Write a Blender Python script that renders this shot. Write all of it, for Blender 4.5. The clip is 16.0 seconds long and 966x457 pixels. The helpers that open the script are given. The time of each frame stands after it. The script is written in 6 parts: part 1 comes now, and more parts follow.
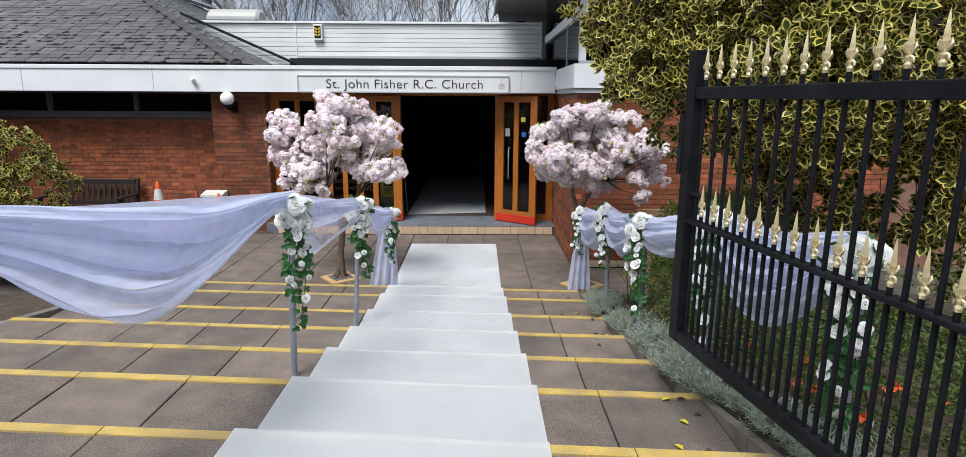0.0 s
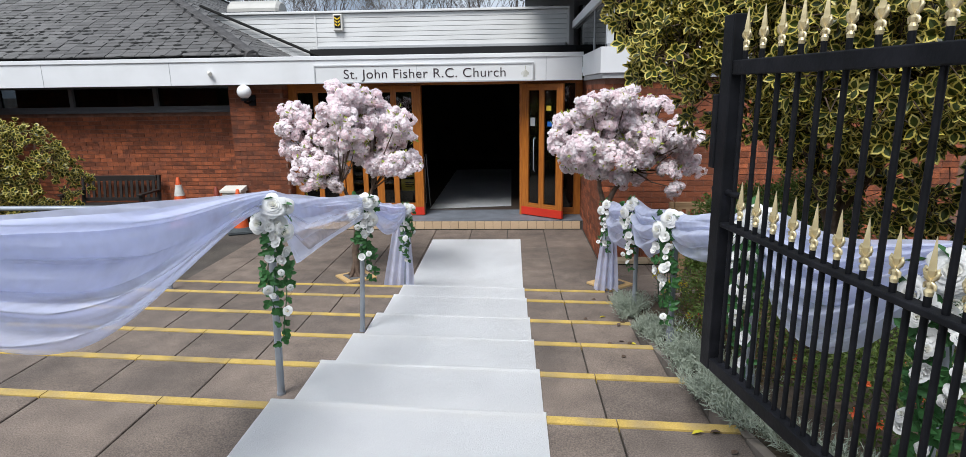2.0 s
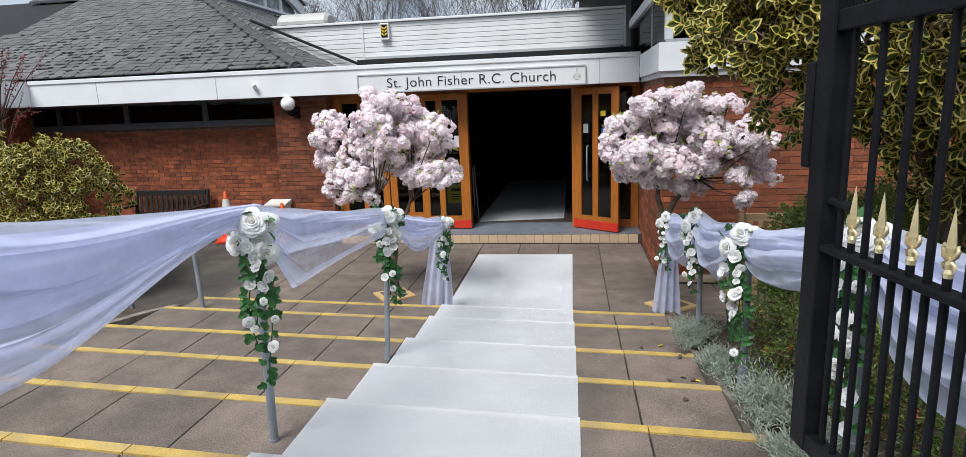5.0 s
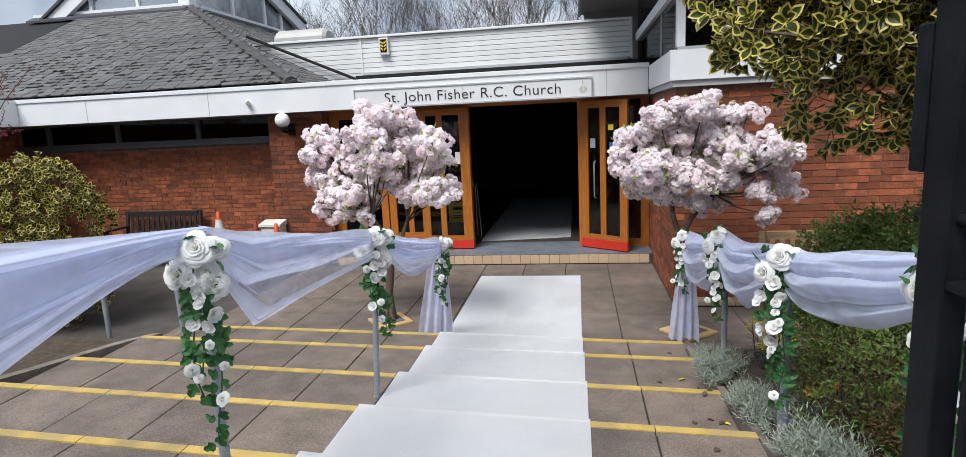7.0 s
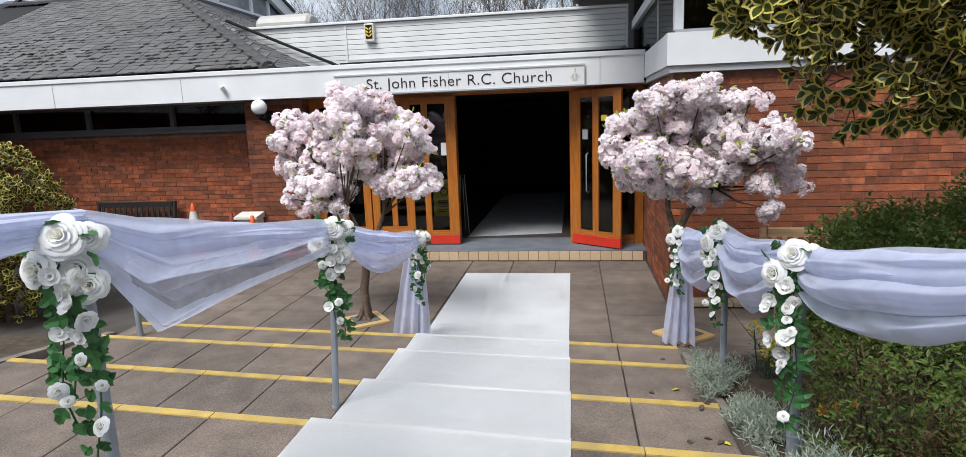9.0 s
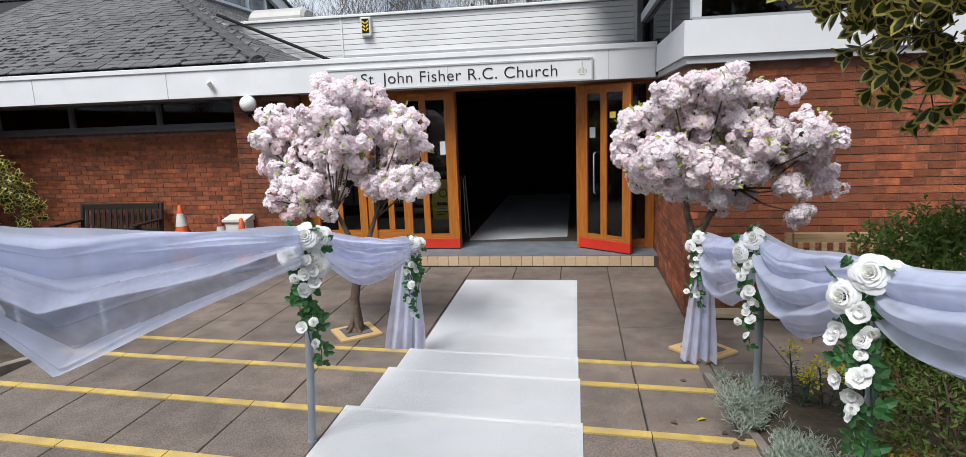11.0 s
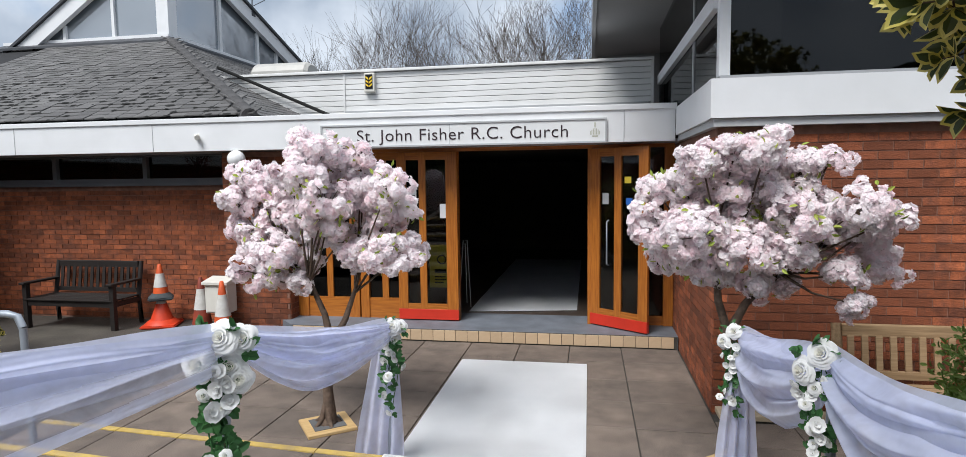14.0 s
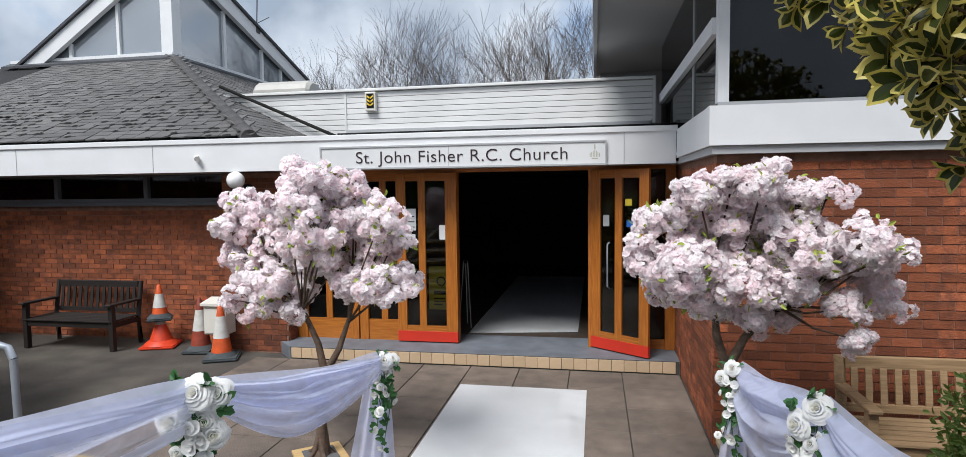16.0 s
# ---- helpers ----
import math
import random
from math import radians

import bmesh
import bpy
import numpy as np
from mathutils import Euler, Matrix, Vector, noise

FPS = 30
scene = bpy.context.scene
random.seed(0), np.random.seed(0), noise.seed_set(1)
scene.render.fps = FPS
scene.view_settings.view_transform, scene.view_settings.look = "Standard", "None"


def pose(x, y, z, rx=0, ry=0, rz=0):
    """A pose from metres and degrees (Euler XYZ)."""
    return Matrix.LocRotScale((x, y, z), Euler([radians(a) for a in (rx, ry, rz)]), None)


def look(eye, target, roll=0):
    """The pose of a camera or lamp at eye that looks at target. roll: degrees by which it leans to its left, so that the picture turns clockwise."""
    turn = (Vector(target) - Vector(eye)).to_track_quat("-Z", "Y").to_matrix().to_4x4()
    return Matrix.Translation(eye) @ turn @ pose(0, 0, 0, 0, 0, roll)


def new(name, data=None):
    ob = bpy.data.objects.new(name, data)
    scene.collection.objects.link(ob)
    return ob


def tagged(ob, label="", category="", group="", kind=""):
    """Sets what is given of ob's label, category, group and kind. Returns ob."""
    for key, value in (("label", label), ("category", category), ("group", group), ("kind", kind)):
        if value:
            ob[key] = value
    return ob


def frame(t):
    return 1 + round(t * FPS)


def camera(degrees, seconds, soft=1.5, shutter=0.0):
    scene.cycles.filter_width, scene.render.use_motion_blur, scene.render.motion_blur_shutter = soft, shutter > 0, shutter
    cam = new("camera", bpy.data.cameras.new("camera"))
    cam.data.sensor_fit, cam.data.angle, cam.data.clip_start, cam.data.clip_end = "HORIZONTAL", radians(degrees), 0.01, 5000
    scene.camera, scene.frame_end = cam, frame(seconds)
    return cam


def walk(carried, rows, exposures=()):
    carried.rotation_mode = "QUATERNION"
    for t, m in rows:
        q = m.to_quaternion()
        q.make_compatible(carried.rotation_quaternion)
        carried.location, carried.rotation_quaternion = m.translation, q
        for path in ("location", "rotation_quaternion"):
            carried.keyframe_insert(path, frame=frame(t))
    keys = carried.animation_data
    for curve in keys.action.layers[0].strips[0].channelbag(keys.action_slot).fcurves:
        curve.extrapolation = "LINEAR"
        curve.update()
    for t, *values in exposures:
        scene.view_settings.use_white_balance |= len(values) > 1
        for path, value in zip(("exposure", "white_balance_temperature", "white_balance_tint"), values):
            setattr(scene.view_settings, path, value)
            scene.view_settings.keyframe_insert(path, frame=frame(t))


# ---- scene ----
cam = camera(77.6, 16.0, soft=0.8)
PATH = [
    (0, (0.312, 0.244, 2.384), (0.326, 2.198, 1.96), 0.3),
    (0.5, (0.369, 0.311, 2.377), (0.379, 2.265, 1.953), 0.2),
    (1, (0.435, 0.404, 2.367), (0.418, 2.357, 1.94), -0.0),
    (1.5, (0.477, 0.54, 2.34), (0.403, 2.49, 1.905), -0.5),
    (2, (0.478, 0.687, 2.35), (0.379, 2.633, 1.897), -0.8),
    (2.5, (0.523, 0.775, 2.35), (0.391, 2.719, 1.901), -1.1),
    (3, (0.59, 0.896, 2.347), (0.402, 2.838, 1.907), -1.4),
    (3.5, (0.595, 1.021, 2.329), (0.324, 2.954, 1.895), -1.7),
    (6, (0.621, 1.463, 2.197), (0.317, 3.406, 1.831), -2.2),
    (6.5, (0.614, 1.596, 2.181), (0.301, 3.542, 1.837), -2.3),
    (7, (0.59, 1.724, 2.18), (0.275, 3.668, 1.832), -2.7),
    (7.5, (0.614, 1.842, 2.154), (0.307, 3.785, 1.796), -2.7),
    (8, (0.666, 1.924, 2.148), (0.365, 3.866, 1.776), -2.6),
    (8.5, (0.691, 2.015, 2.122), (0.39, 3.957, 1.751), -2.3),
    (9, (0.659, 2.167, 2.071), (0.358, 4.111, 1.711), -2.1),
    (11.5, (0.607, 2.765, 1.978), (0.296, 4.708, 1.622), -2.1),
    (12, (0.632, 2.896, 1.925), (0.328, 4.842, 1.578), -2.0),
    (12.5, (0.625, 3.062, 1.936), (0.313, 5.016, 1.649), -1.8),
    (13, (0.599, 3.232, 1.979), (0.281, 5.19, 1.722), -1.6),
    (13.5, (0.597, 3.333, 2.011), (0.271, 5.296, 1.81), -1.1),
    (14, (0.616, 3.413, 2.056), (0.269, 5.376, 1.891), -0.7),
    (14.5, (0.642, 3.474, 2.095), (0.269, 5.436, 1.981), -0.4),
    (15, (0.655, 3.497, 2.137), (0.281, 5.458, 2.023), -0.4),
    (15.5, (0.674, 3.503, 2.186), (0.301, 5.463, 2.061), -0.6),
    (16, (0.693, 3.499, 2.2), (0.325, 5.46, 2.069), -0.7),
]
walk(cam, [(t, look(eye, target, roll)) for t, eye, target, roll in PATH], exposures=[(0, 0.54, 6200, 10), (6, 0.54, 6220, 10), (8, 0.58, 6260, 10), (12, 0.57, 6280, 10), (16, 0.53, 6280, 10)])

# world and light
world = bpy.data.worlds.new("sky")
scene.world = world
world.use_nodes = True
wn, wl = world.node_tree.nodes, world.node_tree.links
wn.clear()
sky = wn.new("ShaderNodeTexSky")
sky.sky_type = "NISHITA"
sky.sun_disc = False
sky.sun_elevation, sky.sun_rotation = radians(56), radians(204)
cloud_noise = wn.new("ShaderNodeTexNoise")
cloud_noise.inputs["Scale"].default_value = 2.6
cloud_noise.inputs["Detail"].default_value = 7
cloud_noise.inputs["Roughness"].default_value = 0.55
cover = wn.new("ShaderNodeValToRGB")
cover.color_ramp.elements[0].position, cover.color_ramp.elements[1].position = 0.31, 0.43
shade_noise = wn.new("ShaderNodeTexNoise")
shade_noise.inputs["Scale"].default_value = 4.5
shade_noise.inputs["Detail"].default_value = 6
tone = wn.new("ShaderNodeValToRGB")
tone.color_ramp.elements[0].position, tone.color_ramp.elements[1].position = 0.36, 0.66
tone.color_ramp.elements[0].color = (2.7, 3.2, 3.9, 1)
tone.color_ramp.elements[1].color = (6.3, 6.7, 7.2, 1)
blend = wn.new("ShaderNodeMixRGB")
back = wn.new("ShaderNodeBackground")
back.inputs["Strength"].default_value = 0.10
wout = wn.new("ShaderNodeOutputWorld")
wl.new(cloud_noise.outputs["Fac"], cover.inputs["Fac"])
wl.new(shade_noise.outputs["Fac"], tone.inputs["Fac"])
wl.new(cover.outputs["Color"], blend.inputs["Fac"])
wl.new(sky.outputs["Color"], blend.inputs["Color1"])
wl.new(tone.outputs["Color"], blend.inputs["Color2"])
wl.new(blend.outputs["Color"], back.inputs["Color"])
wl.new(back.outputs["Background"], wout.inputs["Surface"])
sun_data = bpy.data.lights.new("sun", "SUN")
sun_data.energy, sun_data.angle, sun_data.color = 3.0, radians(30), (1.0, 0.975, 0.94)
sun = new("sun", sun_data)
sun.matrix_world = look((-4.0, -9, 14.6), (0, 0, 0))
SUN_TAGS = tagged(sun, kind="structure")


# materials
def mat(name, color, rough=0.7, vary=0.25, scale=8.0, bump=0.2, bump_scale=60.0, metal=0.0, rand=0.0, island=0.0,
        second=None, second_scale=1.5, second_amount=0.5, spec=0.5, grain=0.0):
    m = bpy.data.materials.new(name)
    m.use_nodes = True
    n, l = m.node_tree.nodes, m.node_tree.links
    b = n["Principled BSDF"]
    b.inputs["Roughness"].default_value = rough
    b.inputs["Metallic"].default_value = metal
    b.inputs["Specular IOR Level"].default_value = spec
    co = n.new("ShaderNodeTexCoord")
    t1 = n.new("ShaderNodeTexNoise")
    t1.inputs["Scale"].default_value = scale
    t1.inputs["Detail"].default_value = 5
    l.new(co.outputs["Object"], t1.inputs["Vector"])
    ramp = n.new("ShaderNodeMapRange")
    ramp.inputs["From Min"].default_value, ramp.inputs["From Max"].default_value = 0.3, 0.7
    ramp.inputs["To Min"].default_value, ramp.inputs["To Max"].default_value = 1 - vary, 1 + vary
    l.new(t1.outputs["Fac"], ramp.inputs["Value"])
    value = ramp.outputs["Result"]
    for amount, node, out in ((rand, "ShaderNodeObjectInfo", "Random"), (island, "ShaderNodeNewGeometry", "Random Per Island")):
        if amount:
            src = n.new(node)
            r2 = n.new("ShaderNodeMapRange")
            r2.inputs["To Min"].default_value, r2.inputs["To Max"].default_value = 1 - amount, 1 + amount
            l.new(src.outputs[out], r2.inputs["Value"])
            mul = n.new("ShaderNodeMath")
            mul.operation = "MULTIPLY"
            l.new(value, mul.inputs[0])
            l.new(r2.outputs["Result"], mul.inputs[1])
            value = mul.outputs["Value"]
    if grain:
        tg = n.new("ShaderNodeTexNoise")
        tg.inputs["Scale"].default_value = 140
        tg.inputs["Detail"].default_value = 3
        l.new(co.outputs["Object"], tg.inputs["Vector"])
        rg = n.new("ShaderNodeMapRange")
        rg.inputs["From Min"].default_value, rg.inputs["From Max"].default_value = 0.35, 0.65
        rg.inputs["To Min"].default_value, rg.inputs["To Max"].default_value = 1 - grain, 1 + grain
        l.new(tg.outputs["Fac"], rg.inputs["Value"])
        mg = n.new("ShaderNodeMath")
        mg.operation = "MULTIPLY"
        l.new(value, mg.inputs[0])
        l.new(rg.outputs["Result"], mg.inputs[1])
        value = mg.outputs["Value"]
    base = n.new("ShaderNodeMixRGB")
    base.inputs["Color1"].default_value = (*color, 1)
    base.inputs["Color2"].default_value = (*(second or color), 1)
    if second:
        t2 = n.new("ShaderNodeTexNoise")
        t2.inputs["Scale"].default_value = second_scale
        t2.inputs["Detail"].default_value = 6
        l.new(co.outputs["Object"], t2.inputs["Vector"])
        r3 = n.new("ShaderNodeMapRange")
        r3.inputs["From Min"].default_value, r3.inputs["From Max"].default_value = 0.42, 0.66
        r3.inputs["To Max"].default_value = second_amount
        l.new(t2.outputs["Fac"], r3.inputs["Value"])
        l.new(r3.outputs["Result"], base.inputs["Fac"])
    else:
        base.inputs["Fac"].default_value = 0
    hsv = n.new("ShaderNodeHueSaturation")
    l.new(base.outputs["Color"], hsv.inputs["Color"])
    l.new(value, hsv.inputs["Value"])
    l.new(hsv.outputs["Color"], b.inputs["Base Color"])
    if bump:
        t3 = n.new("ShaderNodeTexNoise")
        t3.inputs["Scale"].default_value = bump_scale
        t3.inputs["Detail"].default_value = 4
        l.new(co.outputs["Object"], t3.inputs["Vector"])
        bp = n.new("ShaderNodeBump")
        bp.inputs["Strength"].default_value = bump
        bp.inputs["Distance"].default_value = 0.01
        l.new(t3.outputs["Fac"], bp.inputs["Height"])
        l.new(bp.outputs["Normal"], b.inputs["Normal"])
    return m


def wood(name, light, dark, rough=0.45, axis="Z", scale=3.0):
    m = bpy.data.materials.new(name)
    m.use_nodes = True
    n, l = m.node_tree.nodes, m.node_tree.links
    b = n["Principled BSDF"]
    b.inputs["Roughness"].default_value = rough
    co = n.new("ShaderNodeTexCoord")
    mp = n.new("ShaderNodeMapping")
    mp.inputs["Scale"].default_value = (18, 18, 1.2) if axis == "Z" else ((1.2, 18, 18) if axis == "X" else (18, 1.2, 18))
    l.new(co.outputs["Object"], mp.inputs["Vector"])
    t = n.new("ShaderNodeTexNoise")
    t.inputs["Scale"].default_value = scale
    t.inputs["Detail"].default_value = 6
    t.inputs["Distortion"].default_value = 0.6
    l.new(mp.outputs["Vector"], t.inputs["Vector"])
    r = n.new("ShaderNodeValToRGB")
    r.color_ramp.elements[0].position, r.color_ramp.elements[1].position = 0.3, 0.68
    r.color_ramp.elements[0].color = (*dark, 1)
    r.color_ramp.elements[1].color = (*light, 1)
    l.new(t.outputs["Fac"], r.inputs["Fac"])
    l.new(r.outputs["Color"], b.inputs["Base Color"])
    bp = n.new("ShaderNodeBump")
    bp.inputs["Strength"].default_value = 0.15
    bp.inputs["Distance"].default_value = 0.005
    l.new(t.outputs["Fac"], bp.inputs["Height"])
    l.new(bp.outputs["Normal"], b.inputs["Normal"])
    return m


def glass_mat(name, tint, rough=0.02, clear=0.5):
    m = bpy.data.materials.new(name)
    m.use_nodes = True
    n, l = m.node_tree.nodes, m.node_tree.links
    n.clear()
    out = n.new("ShaderNodeOutputMaterial")
    gl = n.new("ShaderNodeBsdfGlossy")
    gl.inputs["Roughness"].default_value = rough
    tr = n.new("ShaderNodeBsdfTransparent")
    tr.inputs["Color"].default_value = (*tint, 1)
    fr = n.new("ShaderNodeFresnel")
    fr.inputs["IOR"].default_value = 1.5
    mx = n.new("ShaderNodeMixShader")
    l.new(fr.outputs["Fac"], mx.inputs["Fac"])
    l.new(tr.outputs["BSDF"], mx.inputs[1])
    l.new(gl.outputs["BSDF"], mx.inputs[2])
    l.new(mx.outputs["Shader"], out.inputs["Surface"])
    return m


def cloth(name, color, see, soft=0.5):
    m = bpy.data.materials.new(name)
    m.use_nodes = True
    n, l = m.node_tree.nodes, m.node_tree.links
    n.clear()
    out = n.new("ShaderNodeOutputMaterial")
    df = n.new("ShaderNodeBsdfDiffuse")
    tl = n.new("ShaderNodeBsdfTranslucent")
    df.inputs["Color"].default_value = tl.inputs["Color"].default_value = (*color, 1)
    tr = n.new("ShaderNodeBsdfTransparent")
    m1 = n.new("ShaderNodeMixShader")
    m1.inputs["Fac"].default_value = soft
    m2 = n.new("ShaderNodeMixShader")
    co = n.new("ShaderNodeTexCoord")
    weave = n.new("ShaderNodeTexNoise")
    weave.inputs["Scale"].default_value = 9
    weave.inputs["Detail"].default_value = 4
    l.new(co.outputs["Object"], weave.inputs["Vector"])
    rg = n.new("ShaderNodeMapRange")
    rg.inputs["From Min"].default_value, rg.inputs["From Max"].default_value = 0.3, 0.7
    rg.inputs["To Min"].default_value, rg.inputs["To Max"].default_value = see - 0.1, see + 0.1
    l.new(weave.outputs["Fac"], rg.inputs["Value"])
    l.new(rg.outputs["Result"], m2.inputs["Fac"])
    l.new(df.outputs["BSDF"], m1.inputs[1])
    l.new(tl.outputs["BSDF"], m1.inputs[2])
    l.new(m1.outputs["Shader"], m2.inputs[1])
    l.new(tr.outputs["BSDF"], m2.inputs[2])
    l.new(m2.outputs["Shader"], out.inputs["Surface"])
    return m


def petal_mat(name, color, tip, rand=0.08, trans=0.35, rough=0.6):
    """Thin petals and leaves: diffuse and translucent, varied from piece to piece."""
    m = bpy.data.materials.new(name)
    m.use_nodes = True
    n, l = m.node_tree.nodes, m.node_tree.links
    b = n["Principled BSDF"]
    out = n["Material Output"]
    b.inputs["Roughness"].default_value = rough
    b.inputs["Specular IOR Level"].default_value = 0.3
    geo = n.new("ShaderNodeNewGeometry")
    mix = n.new("ShaderNodeMixRGB")
    mix.inputs["Color1"].default_value, mix.inputs["Color2"].default_value = (*color, 1), (*tip, 1)
    l.new(geo.outputs["Random Per Island"], mix.inputs["Fac"])
    obi = n.new("ShaderNodeObjectInfo")
    mr = n.new("ShaderNodeMapRange")
    mr.inputs["To Min"].default_value, mr.inputs["To Max"].default_value = 1 - rand, 1 + rand
    l.new(obi.outputs["Random"], mr.inputs["Value"])
    hsv = n.new("ShaderNodeHueSaturation")
    l.new(mix.outputs["Color"], hsv.inputs["Color"])
    l.new(mr.outputs["Result"], hsv.inputs["Value"])
    l.new(hsv.outputs["Color"], b.inputs["Base Color"])
    tl = n.new("ShaderNodeBsdfTranslucent")
    l.new(hsv.outputs["Color"], tl.inputs["Color"])
    ms = n.new("ShaderNodeMixShader")
    ms.inputs["Fac"].default_value = trans
    l.new(b.outputs["BSDF"], ms.inputs[1])
    l.new(tl.outputs["BSDF"], ms.inputs[2])
    l.new(ms.outputs["Shader"], out.inputs["Surface"])
    return m


M_BRICK = mat("brick", (0.245, 0.070, 0.027), 0.85, 0.26, 14, 0.6, 70, rand=0.36, island=0.36, second=(0.105, 0.040, 0.026), second_scale=8.5, second_amount=0.6, grain=0.25)
M_MORTAR = mat("mortar", (0.22, 0.112, 0.078), 0.95, 0.25, 12, 0.4, 90)
M_PAVE = mat("paving", (0.158, 0.124, 0.100), 0.9, 0.22, 5, 0.45, 120, rand=0.12, second=(0.105, 0.085, 0.072), second_scale=1.1, second_amount=0.85, grain=0.32)
M_JOINT = mat("joint", (0.055, 0.05, 0.042), 0.95, 0.3, 10, 0.4, 60)
M_YELLOW = mat("yellow_paint", (0.50, 0.345, 0.085), 0.8, 0.16, 14, 0.3, 100, rand=0.08, second=(0.26, 0.20, 0.11), second_scale=7, second_amount=0.75, grain=0.12)
M_CARPET = mat("carpet", (0.86, 0.87, 0.88), 0.95, 0.03, 2, 0.35, 260, second=(0.80, 0.81, 0.82), second_scale=1.6, second_amount=0.6, spec=0.1)
M_ASPHALT = mat("asphalt", (0.060, 0.052, 0.045), 0.92, 0.3, 2.2, 0.5, 150, second=(0.095, 0.083, 0.066), second_scale=0.9, second_amount=0.7, grain=0.25)
M_GRASS = mat("grass", (0.06, 0.075, 0.03), 0.95, 0.3, 3, 0.5, 80)
M_SOIL = mat("soil", (0.06, 0.042, 0.028), 0.95, 0.4, 14, 1.0, 45, second=(0.10, 0.08, 0.045), second_scale=6)
M_WHITE = mat("white_paint", (0.76, 0.77, 0.78), 0.5, 0.03, 2, 0.06, 30, second=(0.66, 0.67, 0.67), second_scale=1.4, second_amount=0.5)
M_CLAD = mat("cladding", (0.72, 0.72, 0.71), 0.45, 0.04, 2, 0.05, 30, rand=0.03, second=(0.6, 0.6, 0.58), second_scale=1.2, second_amount=0.5)
M_GREYTRIM = mat("grey_trim", (0.42, 0.43, 0.44), 0.5, 0.05, 3, 0.05, 40)
M_WINFRAME = mat("dark_grey_frame", (0.11, 0.115, 0.125), 0.5, 0.08, 3, 0.05, 40)
M_SOFFIT = mat("soffit", (0.43, 0.43, 0.435), 0.8, 0.08, 2, 0.08, 30, second=(0.25, 0.25, 0.25), second_scale=1)
# near-black with the shade of unlit depths put in; also the vent's black
M_DARK = mat("shade_black", (0.012, 0.012, 0.013), 0.9, 0.2, 4, 0.1, 30)
M_FELT = mat("felt", (0.10, 0.10, 0.10), 0.95, 0.2, 4, 0.3, 60)
M_MOSS = mat("roof_moss", (0.007, 0.007, 0.006), 0.95, 0.3, 30, 0.6, 80)
M_SLATE = mat("slate", (0.100, 0.096, 0.094), 0.7, 0.2, 6, 0.3, 60, rand=0.22, island=0.22, second=(0.062, 0.062, 0.057), second_scale=2.4, second_amount=0.6, grain=0.2)
M_HIP = mat("ridge_tile", (0.06, 0.057, 0.057), 0.8, 0.25, 6, 0.4, 60, rand=0.15)
M_OAK = wood("varnished_wood", (0.47, 0.165, 0.024), (0.29, 0.085, 0.012), 0.35)
M_OAKX = wood("varnished_rail", (0.47, 0.165, 0.024), (0.29, 0.085, 0.012), 0.35, "X")
M_TEAK = wood("weathered_teak", (0.36, 0.24, 0.13), (0.22, 0.14, 0.07), 0.7, "X")
M_DARKWOOD = wood("dark_wood", (0.020, 0.015, 0.013), (0.010, 0.008, 0.007), 0.6, "X")
M_PLY = wood("plywood", (0.55, 0.38, 0.18), (0.42, 0.27, 0.11), 0.6, "X")
M_RED = mat("red_paint", (0.56, 0.032, 0.014), 0.4, 0.08, 5, 0.08, 40)
M_STEPBLUE = mat("blue_grey_paint", (0.145, 0.16, 0.185), 0.6, 0.16, 5, 0.2, 60, second=(0.10, 0.105, 0.115), second_scale=3)
M_TILE = mat("cream_tile", (0.54, 0.40, 0.26), 0.4, 0.08, 8, 0.1, 60, rand=0.09, second=(0.40, 0.28, 0.17), second_scale=5, second_amount=0.5)
M_GLASS = glass_mat("glass", (0.75, 0.78, 0.78))
M_DARKGLASS = glass_mat("tinted_glass", (0.30, 0.32, 0.33))
M_BLACK = mat("black_enamel", (0.004, 0.0045, 0.006), 0.55, 0.3, 9, 0.12, 60, second=(0.014, 0.014, 0.018), second_scale=12, second_amount=0.5, spec=0.18)
M_GOLD = mat("gold_paint", (0.66, 0.55, 0.31), 0.35, 0.14, 20, 0.15, 60, metal=0.55, second=(0.72, 0.64, 0.44), second_scale=18)
M_STEEL = mat("galvanised_steel", (0.30, 0.33, 0.37), 0.5, 0.14, 10, 0.1, 60, metal=0.35, second=(0.15, 0.17, 0.20), second_scale=5)
M_GLOBE = mat("opal_globe", (0.82, 0.82, 0.82), 0.25, 0.02, 3, 0, 10)
M_LETTER = mat("letter", (0.022, 0.008, 0.012), 0.5, 0.05, 8, 0, 10)
M_EMBLEM = mat("emblem", (0.42, 0.42, 0.33), 0.6, 0.1, 30, 0, 10)
M_SIGN = mat("sign_board", (0.70, 0.71, 0.71), 0.45, 0.02, 3, 0.03, 20, second=(0.62, 0.63, 0.63), second_scale=1.6, second_amount=0.4)
M_ORANGE = mat("cone_orange", (0.66, 0.10, 0.02), 0.5, 0.12, 12, 0.1, 60, second=(0.36, 0.07, 0.03), second_scale=9, second_amount=0.5)
M_CONEWHITE = mat("cone_sleeve", (0.62, 0.61, 0.58), 0.5, 0.08, 12, 0.1, 60, second=(0.42, 0.40, 0.36), second_scale=9, second_amount=0.5)
M_CONEBASE = mat("cone_base", (0.05, 0.06, 0.065), 0.8, 0.2, 12, 0.2, 60)
